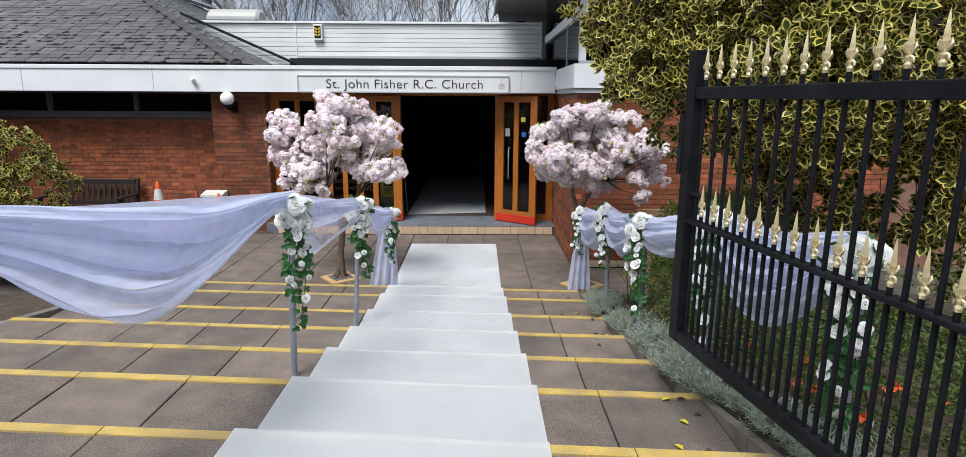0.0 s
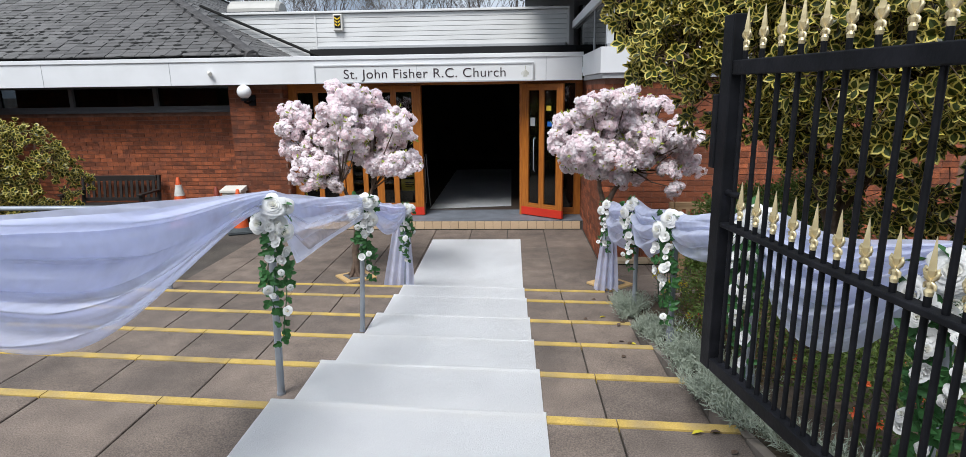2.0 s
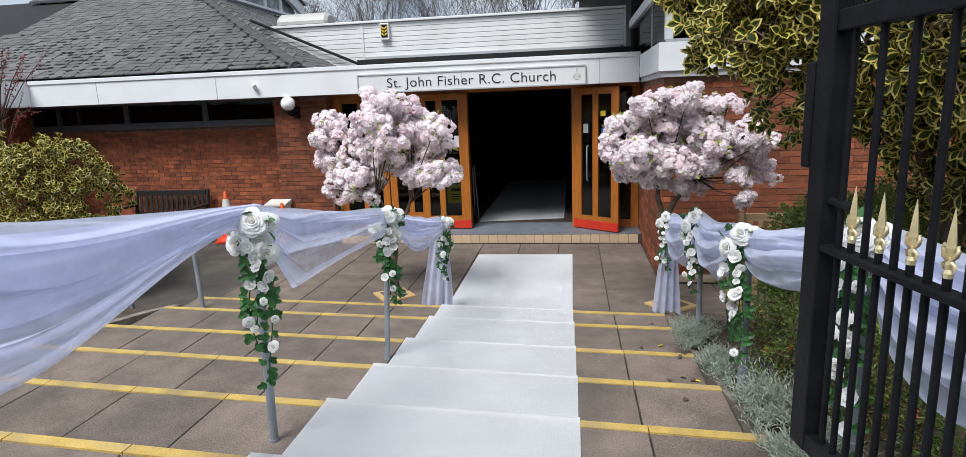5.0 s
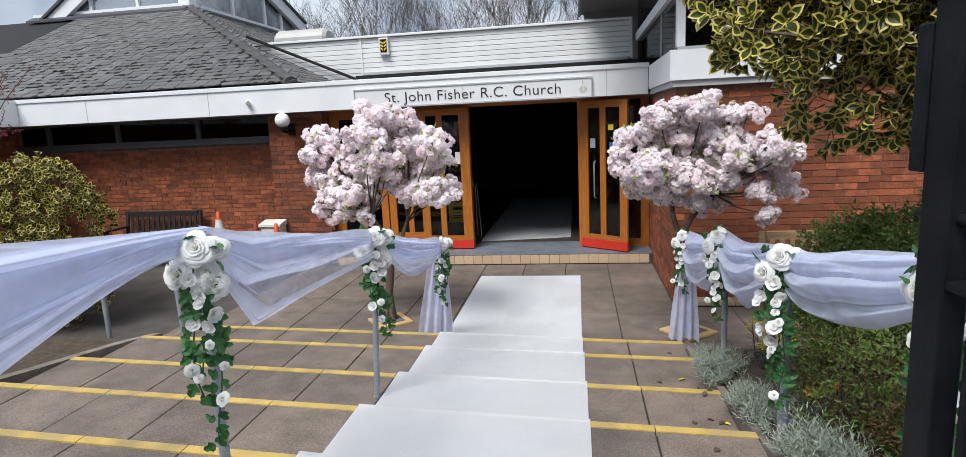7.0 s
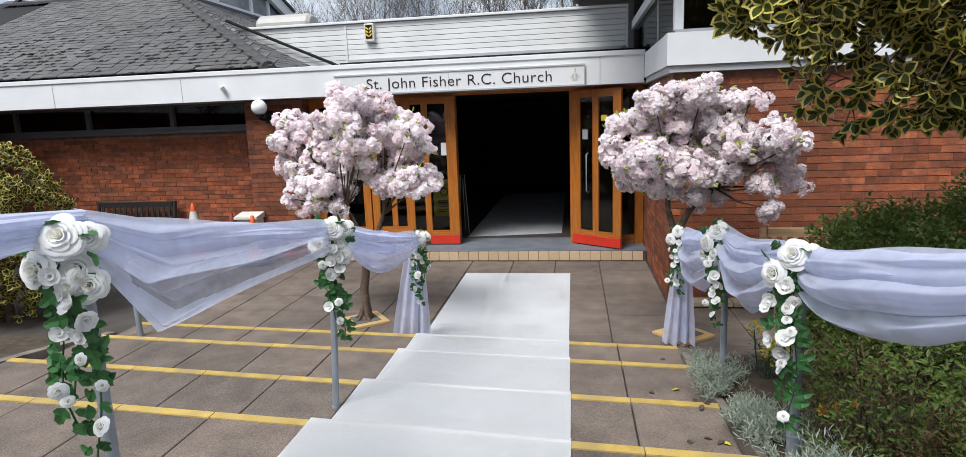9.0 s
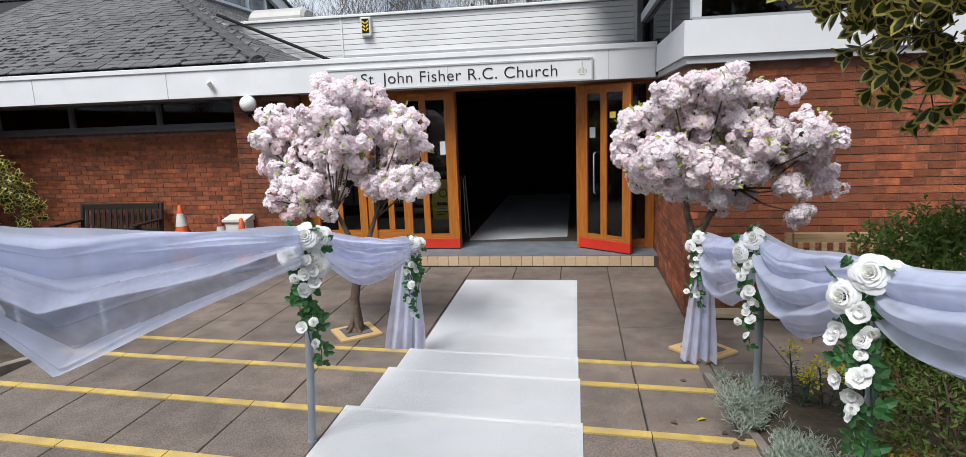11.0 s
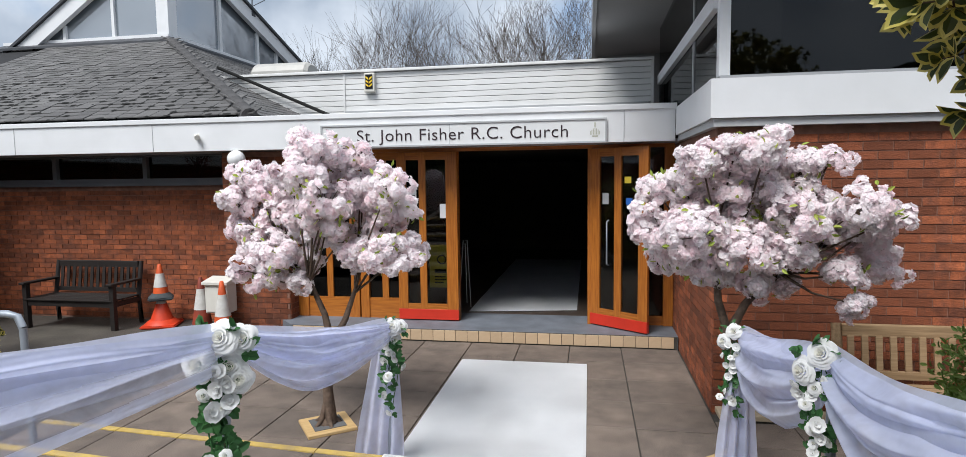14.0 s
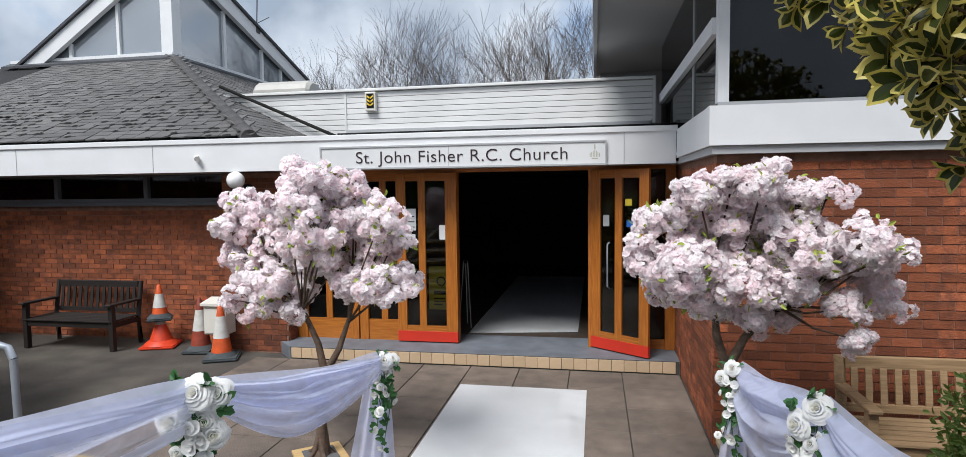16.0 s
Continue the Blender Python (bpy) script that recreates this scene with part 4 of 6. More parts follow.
# lead apron dressed down over the top slates
part("flashing", prism([(cx - 4.2, cy - 0.26), (cx + 0.26, cy - 0.26), (cx, cy), (cx - 4.2, cy)], lambda x, y: LC.z + (y - cy) * PITCHR, lambda x, y: LC.z + 0.05 + (y - cy) * PITCHR), M_LEAD, lantern)
part("flashing", prism([(cx + 0.004, cy), (cx + 0.264, cy - 0.26), (cx + 0.264, cy + 5.9), (cx + 0.004, cy + 5.9)], lambda x, y: LC.z - (x - cx) * PITCHR, lambda x, y: LC.z + 0.05 - (x - cx) * PITCHR), M_LEAD, lantern)
for d in (1.35, 2.6):
    part("glazing_bar", box(cx - d - 0.035, cy - 0.01, LC.z + 0.10, cx - d + 0.035, cy + 0.06, LA - 0.66 * d), M_WHITE, lantern)
for d in (1.9, 3.6, 4.6):
    part("glazing_bar", box(cx - 0.06, cy + d - 0.05, LC.z + 0.10, cx + 0.01, cy + d + 0.05, LA - 0.335 * d), M_WHITE, lantern)
M_SKYGLASS = mat("lantern_glass", (0.14, 0.17, 0.20), 0.03, 0.02, 2, 0, 10, spec=1.0)
M_SKYGLASS.node_tree.nodes["Principled BSDF"].inputs["IOR"].default_value = 2.3
bm = bmesh.new()
bm.faces.new([bm.verts.new(p) for p in ((cx - 3.3, cy + 0.05, LC.z + 0.1), (cx - 0.16, cy + 0.05, LC.z + 0.1), (cx - 0.16, cy + 0.05, LA + 0.1), (cx - 3.3, cy + 0.05, LC.z + 0.12))])
part("pane", bm, M_SKYGLASS, lantern)
bm = bmesh.new()
bm.faces.new([bm.verts.new(p) for p in ((cx - 0.05, cy + 0.16, LC.z + 0.1), (cx - 0.05, cy + 5.6, LC.z + 0.1), (cx - 0.05, cy + 5.6, LC.z + 0.35), (cx - 0.05, cy + 0.16, LA + 0.1))])
part("pane", bm, M_SKYGLASS, lantern)
bm = bmesh.new()
rf = [bm.verts.new(p) for p in ((cx, cy, LA + 0.38), (cx - 4.2, cy, LA + 0.38 - 2.8), (cx - 4.2, cy + 6, LA + 0.38 - 2.8), (cx, cy + 6, LA + 0.38 - 2.0))]
bm.faces.new(rf)
part("lantern_roof", bm, M_FELT, lantern)
aerial = thing("roof_aerial", "thin dark aerial on the lantern gable", "aerial", pose(cx + 0.1, cy + 3.2, LA - 0.85))
part("mast", tube([(0, 0, 0), (0.05, 0, 0.9)], 0.015, 6), M_LEAD, aerial)
part("bracket", box(-0.06, -0.08, 0.0, 0.06, 0.08, 0.22), M_LEAD, aerial)
part("arm", tube([(0, 0, 0.25), (0.1, 0.5, 0.55)], 0.01, 6), M_LEAD, aerial)

# white transom along the tall block's side glazing
solid("side_transom", box(1.665, 8.98, 3.49, 1.725, 13.3, 3.63, bevel=0.004), M_WHITE, "white transom across the side glazing", "beam")

# handrail west of the steps
rail = thing("handrail", "grey galvanised tubular handrail beside the planting bed", "handrail")
part("rail", tube([(-6.5, 7.12, 1.10), (-3.62, 7.12, 1.10), (-3.54, 7.12, 1.08), (-3.50, 7.12, 1.0)], 0.028, 10), M_STEEL, rail)
part("post", tube([(-3.50, 7.12, 1.0), (-3.46, 7.1, 0.1)], 0.026, 10), M_STEEL, rail)
part("post", tube([(-4.35, 7.12, 1.08), (-4.35, 7.12, 0.0)], 0.026, 10), M_STEEL, rail)
part("post", tube([(-5.6, 7.12, 1.08), (-5.6, 7.12, 0.0)], 0.026, 10), M_STEEL, rail)

# open iron gate with gilded spear heads
G0, G1 = Vector((1.25, 2.96, 0)), Vector((1.53, 1.25, 0))
GL = (G1 - G0).length
gate = thing("iron_gate", "tall black iron gate leaf standing open, gilded spear heads", "gate", Matrix.Translation((G0.x, G0.y, 1.27)) @ Matrix.Rotation(math.atan2(G1.y - G0.y, G1.x - G0.x), 4, "Z"))
part("latch_stile", box(0.0, -0.025, 0.0, 0.07, 0.025, 1.32, bevel=0.004), M_BLACK, gate)
part("hinge_stile", box(GL - 0.07, -0.025, 0.0, GL, 0.025, 1.32, bevel=0.004), M_BLACK, gate)
part("bottom_rail", box(0.07, -0.022, 0.0, GL - 0.07, 0.022, 0.05, bevel=0.004), M_BLACK, gate)
part("middle_rail", box(0.07, -0.022, 0.572, GL - 0.07, 0.022, 0.59, bevel=0.003), M_BLACK, gate)
part("top_rail", box(0.07, -0.02, 1.115, GL - 0.07, 0.02, 1.165, bevel=0.004), M_BLACK, gate)
part("lock_box", box(-0.035, -0.03, 0.78, 0.0, 0.03, 1.05, bevel=0.004), M_BLACK, gate)
part("latch_bolt", tube([(-0.03, 0, 0.70), (0.16, 0, 0.70)], 0.012, 8), M_BLACK, gate)


def spear():
    """A cast spear head: a turned foot, a cross of scrolls and a slim four-sided blade."""
    bm = lathe([(0.0085, 0), (0.0105, 0.010), (0.0065, 0.018), (0.009, 0.028), (0.006, 0.040)], 8)
    lathe([(0.004, 0.040), (0.0115, 0.060), (0.0095, 0.080), (0.005, 0.112), (0.0008, 0.138)], 4, bm)
    for f in bm.faces:
        f.smooth = False
    for s in (-1, 1):
        tube([(0.004 * s, 0, 0.036), (0.014 * s, 0, 0.046), (0.019 * s, 0, 0.056), (0.016 * s, 0, 0.064), (0.011 * s, 0, 0.060)], [0.004, 0.0055, 0.005, 0.0045, 0.003], 6, bm)
        tube([(0.004 * s, 0, 0.034), (0.013 * s, 0, 0.026), (0.015 * s, 0, 0.016)], [0.004, 0.005, 0.003], 6, bm)
        tube([(0, 0.004 * s, 0.036), (0, 0.013 * s, 0.046), (0, 0.014 * s, 0.058)], [0.004, 0.005, 0.003], 6, bm)
    return mesh_of("spear_head", bm, M_GOLD)


spear_mesh = spear()
long_mesh = mesh_of("long_bar", tube([(0, 0, 0.05), (0, 0, 1.20)], 0.0085, 8), M_BLACK)
short_mesh = mesh_of("short_bar", tube([(0, 0, 0.05), (0, 0, 0.625)], 0.0085, 8), M_BLACK)
for k in range(16):
    s = 0.115 + 0.1 * k
    if s < GL - 0.08:
        b = part("bar", long_mesh, None, gate, at=pose(s, 0, 0))
        part("spear_head", spear_mesh, None, b, at=pose(0, 0, 1.195))
    if s + 0.05 < GL - 0.08:
        b = part("bar", short_mesh, None, gate, at=pose(s + 0.05, 0, 0))
        part("spear_head", spear_mesh, None, b, at=pose(0, 0, 0.615))
for z in (0.12, 1.0):
    part("hinge", box(GL - 0.01, -0.02, z, GL + 0.07, 0.02, z + 0.05, bevel=0.004), M_BLACK, gate)
gatepost = thing("gate_post", "black iron post carrying the gate", "gate post", pose(1.56, 1.15, 1.0))
part("shaft", box(-0.05, -0.05, 0, 0.05, 0.05, 1.7, bevel=0.006), M_BLACK, gatepost)


# blossom trees
def floret_template(rng, r=0.027):
    """Corners of one double floret: five broad ruffled petals and three small upright ones."""
    out = []
    for count, size, low, high, wide in ((5, 1.0, 0.0, 0.40, 0.66), (2, 0.55, 0.5, 0.9, 0.6)):
        for k in range(count):
            a = k * 2 * math.pi / count + rng.uniform(-0.3, 0.3)
            rr = r * size * rng.uniform(0.85, 1.15)
            up = rng.uniform(low, high)
            c, s = math.cos(a), math.sin(a)
            d, n = Vector((c, s, 0)), Vector((-s, c, 0))
            out.append([d * rr * f + n * rr * w * wide + Vector((0, 0, rr * up * f + rr * rng.uniform(-.12, .12))) for f, w in ((0.5, 0.75), (0.95, 0.62), (0.86, 0.0), (0.95, -0.62), (0.5, -0.75))])
    return out


def add_floret(bm, tpl, m, mi):
    c = bm.verts.new(m.translation)
    for petal in tpl:
        f = bm.faces.new([c] + [bm.verts.new(m @ p) for p in petal])
        f.material_index = mi


def facing(p, d, spin=0.0):
    q = Vector(d).to_track_quat("Z", "Y").to_matrix().to_4x4()
    return Matrix.Translation(p) @ q @ Matrix.Rotation(spin, 4, "Z")


def add_leaf(bm, m, l, w, mi=0, fold=0.25):
    pts = [(0, 0, 0), (0.35 * l, 0.5 * w, fold * w), (0.75 * l, 0.36 * w, fold * w * 0.7), (l, 0, -0.05 * l), (0.75 * l, -0.36 * w, fold * w * 0.7), (0.35 * l, -0.5 * w, fold * w)]
    v = [bm.verts.new(m @ Vector(p)) for p in pts]
    mid = bm.verts.new(m @ Vector((0.5 * l, 0, 0)))
    for i, j in ((0, 1), (1, 2), (2, 3), (3, 4), (4, 5), (5, 0)):
        f = bm.faces.new((v[i], v[j], mid))
        f.material_index = mi


def blossom_tree(name_at, fork, limbs, lobes, inner, label, seed, lean):
    rng = random.Random(seed)
    ob = thing("blossom_tree", label, "blossom tree", pose(*name_at), "blossom trees")
    tpl = [floret_template(rng) for _ in range(6)]
    # trunk: a stout stem that forks, on a wooden board
    bm = tube([(0, 0, 0.02), (0.02 * lean, 0.01, 0.10), (0.01 * lean, 0, 0.35), (fork[0] * 0.6, 0.02, fork[2] * 0.7), fork], [0.085, 0.055, 0.045, 0.042, 0.040], 10)
    for k in range(5):
        a = k * 1.26 + 0.4
        tube([(0.12 * math.cos(a), 0.12 * math.sin(a), 0.025), (0.05 * math.cos(a), 0.05 * math.sin(a), 0.07), (0, 0, 0.22)], [0.012, 0.028, 0.03], 6, bm)
    part("trunk", bm, M_BARK, ob, "brown gnarled trunk")
    b2 = box(-0.2, -0.2, 0.0, 0.2, 0.2, 0.028, bevel=0.005)
    part("base_board", b2, M_PLY, ob, "square wooden base board", at=pose(0, 0, 0.0, 0, 0, 38))
    part("base_mat", box(-0.13, -0.13, 0.0285, 0.13, 0.13, 0.034), M_FELT, ob, at=pose(0, 0, 0, 0, 0, 38))
    bw, crown, leaves = bmesh.new(), bmesh.new(), bmesh.new()
    f = Vector(fork)
    ends = []
    for e in limbs:
        e = Vector(e)
        part("limb", tube([f - Vector((0, 0, 0.06)), f.lerp(e, 0.45) + Vector((0.03 * lean, 0, -0.02)), e], [0.036, 0.027, 0.018], 8), M_BARK, ob)
        ends.append(e)
    for k, (lx, ly, lz, lr) in enumerate(lobes + inner):
        count = 3 + int((14 if k < len(lobes) else 9) * (lr / 0.17) ** 1.7)
        c = Vector((lx, ly, lz))
        near_end = min(ends, key=lambda e: (e - c).length)
        mid = near_end.lerp(c, 0.5) + Vector((rng.uniform(-.05, .05), rng.uniform(-.05, .05), -0.04))
        tube([near_end - Vector((0, 0, 0.02)), mid, c], [0.012, 0.008, 0.005], 6, bw)
        for _ in range(count):
            # sprays: a twig that carries two to four heads of bloom, the last at its tip
            d = Vector((rng.gauss(0, 1), rng.gauss(0, 1), rng.gauss(0.05, 0.8))).normalized()
            rad = lr * rng.uniform(0.62, 1.14)
            p = c + Vector((d.x * rad, d.y * rad * 0.9, d.z * rad * 0.78))
            mid2 = c.lerp(p, 0.55) + Vector((rng.uniform(-.03, .03), rng.uniform(-.03, .03), 0.02))
            tube([c.lerp(near_end, 0.15), mid2, p], [0.0036, 0.0028, 0.0018], 4, bw, caps=False)
            hue = rng.random()
            heads = [(p, rng.uniform(0.038, 0.060))]
            for _ in range(rng.randint(1, 3)):
                off = Vector((rng.gauss(0, 1), rng.gauss(0, 1), rng.gauss(-0.1, 0.8))).normalized() * rng.uniform(0.05, 0.10)
                heads.append((p + off - d * 0.03, rng.uniform(0.030, 0.050)))
            for h, cr in heads:
                # an open umbel: florets on its outer and upper side, looking outwards
                axis = (d * 0.8 + (h - p) * 6 + Vector((0, 0, 0.22))).normalized()
                for _ in range(int(19 * (cr / 0.05) ** 1.6)):
                    e = Vector((rng.gauss(0, 1), rng.gauss(0, 1), rng.gauss(0, 1))).normalized()
                    if e.dot(axis) < -0.35:
                        e = e - axis * (2 * e.dot(axis))
                    nd = (e * 0.8 + axis * 0.3 + Vector((rng.gauss(0, .22), rng.gauss(0, .22), rng.gauss(0, .22)))).normalized()
                    add_floret(crown, rng.choice(tpl), facing(h + e * cr * rng.uniform(0.8, 1.05), nd, rng.uniform(0, 6)) @ Matrix.Scale(rng.uniform(0.75, 1.1), 4), 0 if rng.random() * 0.6 + hue * 0.4 < 0.56 else 1)
            if rng.random() < 0.36:
                for _ in range(rng.randint(2, 4)):
                    e = Vector((rng.gauss(0, 1), rng.gauss(0, 1), rng.gauss(0.2, 1))).normalized()
                    add_leaf(leaves, facing(p + e * 0.065, e, rng.uniform(0, 6)) @ Matrix.Rotation(-0.9, 4, "Y"), 0.055, 0.025)
    tagged(part("branchwork", bw, M_BARK, ob), kind="stuff")
    tagged(part("crown", crown, [M_BLOSSOMPALE, M_BLOSSOM], ob, "dense pale pink blossom clusters"), kind="stuff")
    tagged(part("greenery", leaves, M_SPRIG, ob, "small fresh green leaves"), kind="stuff")
    return ob


blossom_tree((-1.54, 8.0, 0.0), (0.06, 0.0, 0.76), [(-0.12, 0.0, 1.24), (0.27, 0.02, 1.16)],
             [(-0.07, -0.13, 2.36, 0.12), (0.12, -0.25, 2.30, 0.14), (0.16, -0.01, 2.26, 0.14), (0.39, -0.05, 2.28, 0.09), (0.01, -0.31, 2.11, 0.20), (-0.64, 0.13, 2.08, 0.16), (-0.73, -0.05, 1.90, 0.09), (-0.60, 0.15, 1.88, 0.20), (-0.72, 0.11, 1.64, 0.14), (-0.43, 0.15, 1.66, 0.20), (-0.32, -0.14, 1.48, 0.13), (-0.47, -0.25, 1.33, 0.14), (-0.40, -0.05, 1.27, 0.10), (-0.19, -0.05, 1.23, 0.06), (-0.16, 0.07, 1.40, 0.11), (0.21, -0.31, 1.91, 0.23), (-0.13, 0.13, 1.63, 0.16), (0.27, 0.15, 2.09, 0.20), (0.69, -0.30, 2.01, 0.17), (0.44, 0.15, 1.81, 0.20), (0.68, -0.01, 1.80, 0.15), (0.41, -0.16, 1.47, 0.16), (0.66, -0.31, 1.52, 0.20), (0.74, -0.05, 1.48, 0.10)],
             [(0.0, 0.1, 1.90, 0.21), (0.35, 0.05, 1.94, 0.19), (-0.32, 0.1, 1.80, 0.20), (0.12, 0.15, 1.58, 0.15), (0.48, 0.1, 1.62, 0.19), (-0.28, 0.1, 2.02, 0.17), (0.15, -0.2, 1.72, 0.18), (-0.45, -0.1, 1.55, 0.17)],
             "artificial pale pink blossom tree on a wooden base board", 5, 1)
blossom_tree((1.66, 7.74, 0.0), (-0.09, 0.0, 1.02), [(-0.18, 0.0, 1.45), (0.22, 0.0, 1.42)],
             [(0.08, -0.20, 2.25, 0.14), (-0.12, -0.20, 2.19, 0.14), (-0.32, -0.19, 2.16, 0.13), (0.35, 0.04, 2.12, 0.14), (0.51, 0.00, 2.14, 0.07), (-0.42, -0.09, 2.04, 0.13), (-0.58, 0.00, 1.96, 0.09), (-0.14, 0.05, 1.94, 0.22), (0.23, 0.05, 1.89, 0.20), (-0.62, -0.10, 1.72, 0.15), (-0.38, -0.26, 1.69, 0.20), (-0.04, -0.12, 1.60, 0.22), (0.37, 0.20, 1.57, 0.20), (-0.47, 0.17, 1.48, 0.15), (-0.21, 0.04, 1.44, 0.16), (0.07, 0.00, 1.32, 0.10), (0.25, 0.12, 1.33, 0.11), (0.57, 0.04, 1.67, 0.14), (0.66, -0.20, 1.86, 0.14), (0.83, -0.16, 1.76, 0.11), (0.74, 0.04, 1.65, 0.15), (0.88, 0.13, 1.43, 0.12), (0.63, 0.00, 1.39, 0.10), (0.71, 0.00, 1.19, 0.06)],
             [(-0.25, 0.1, 1.82, 0.21), (0.10, 0.1, 1.74, 0.21), (0.45, 0.1, 1.82, 0.19), (0.05, 0.1, 2.04, 0.18), (0.25, -0.1, 1.55, 0.15), (0.60, 0.1, 1.60, 0.15), (-0.35, 0.1, 1.96, 0.16), (0.30, -0.2, 1.78, 0.17), (-0.35, -0.05, 1.56, 0.17)],
             "artificial pale pink blossom tree before the brick corner", 8, -1)


# white roses, small blooms and ivy leaves
def rose_mesh(r=0.066, seed=1):
    """An open rose: a cream bud in whorls of overlapping petals that lean out more and more, with curled rims."""
    rng = random.Random(seed)
    bm = bmesh.new()
    for ring, (n, foot, rim, high, curl) in enumerate(((2, 0.03, 0.09, 0.70, 0.0), (3, 0.07, 0.19, 0.66, 0.04), (3, 0.13, 0.33, 0.60, 0.08), (4, 0.22, 0.50, 0.50, 0.12), (5, 0.30, 0.70, 0.38, 0.15), (5, 0.36, 0.88, 0.25, 0.17), (6, 0.40, 1.02, 0.10, 0.17))):
        for k in range(n):
            a0 = (k + 0.41 * ring) * 2 * math.pi / n + rng.uniform(-.16, .16)
            span = 2 * math.pi / n * 0.66
            rr, hh = rim * rng.uniform(0.92, 1.08), high + rng.uniform(-.03, .03)
            side_lift = rng.uniform(-0.05, 0.05)
            grid = []
            for i in range(6):
                v = i / 5
                row = []
                for j in range(7):
                    u = (j - 3) / 3
                    round_off = 1 - 0.22 * abs(u) ** 2.6 * v
                    a = a0 + u * span * (0.45 + 0.55 * min(1.0, 1.5 * v))
                    out_r = foot + (rr * round_off - foot) * (v ** 1.25)
                    z = hh * (1 - (1 - v) ** 1.7) - curl * max(0.0, v - 0.72) ** 1.4 * 3.2 + side_lift * u * v + 0.035 * u * u * v
                    out_r += 0.02 * math.sin(4 * u + 2.1 * k + ring) * v
                    row.append(bm.verts.new((out_r * r * math.cos(a), out_r * r * math.sin(a), z * r)))
                grid.append(row)
            for i in range(5):
                for j in range(6):
                    fc = bm.faces.new((grid[i][j], grid[i][j + 1], grid[i + 1][j + 1], grid[i + 1][j]))
                    fc.smooth = True
                    fc.material_index = 1 if ring < 3 else 0
    return mesh_of("rose", bm, [M_ROSE, M_ROSEHEART])


def bloom_mesh(seed):
    rng = random.Random(seed)
    bm = bmesh.new()
    for ring, (n, tilt, size) in enumerate(((4, 0.5, 0.022), (5, 1.05, 0.033))):
        for k in range(n):
            m = Matrix.Rotation(k * 2 * math.pi / n + ring * 0.5 + rng.uniform(-.2, .2), 4, "Z") @ Matrix.Rotation(tilt, 4, "Y")
            g = [[bm.verts.new(m @ Vector((0.10 * size * (i - 1) * (i - 1) - 0.2 * size * u * u, u * size * (0.35, 0.75, 0.45)[i], (0.0, 0.6, 1.1)[i] * size))) for u in (-1, 0, 1)] for i in range(3)]
            for i in range(2):
                for j in range(2):
                    fc = bm.faces.new((g[i][j], g[i][j + 1], g[i + 1][j + 1], g[i + 1][j]))
                    fc.smooth = True
    return mesh_of("bloom", bm, M_ROSE)


def ivy_mesh():
    bm = bmesh.new()
    out = [(0, 0, 0), (0.006, 0.016, 0.003), (0.022, 0.024, 0.0), (0.026, 0.014, 0.004), (0.046, 0.012, -0.002), (0.058, 0, -0.008), (0.046, -0.012, -0.002), (0.026, -0.014, 0.004), (0.022, -0.024, 0.0), (0.006, -0.016, 0.003)]
    v = [bm.verts.new(p) for p in out]
    c = bm.verts.new((0.026, 0, -0.004))
    for i in range(len(v)):
        bm.faces.new((v[i], v[(i + 1) % len(v)], c))
    return mesh_of("leaf", bm, M_IVY)


ROSES = [rose_mesh(0.062, 1), rose_mesh(0.058, 2), rose_mesh(0.052, 3), rose_mesh(0.024, 7), rose_mesh(0.029, 8)]
BLOOMS = [bloom_mesh(k) for k in (4, 5, 6)]
IVY = ivy_mesh()


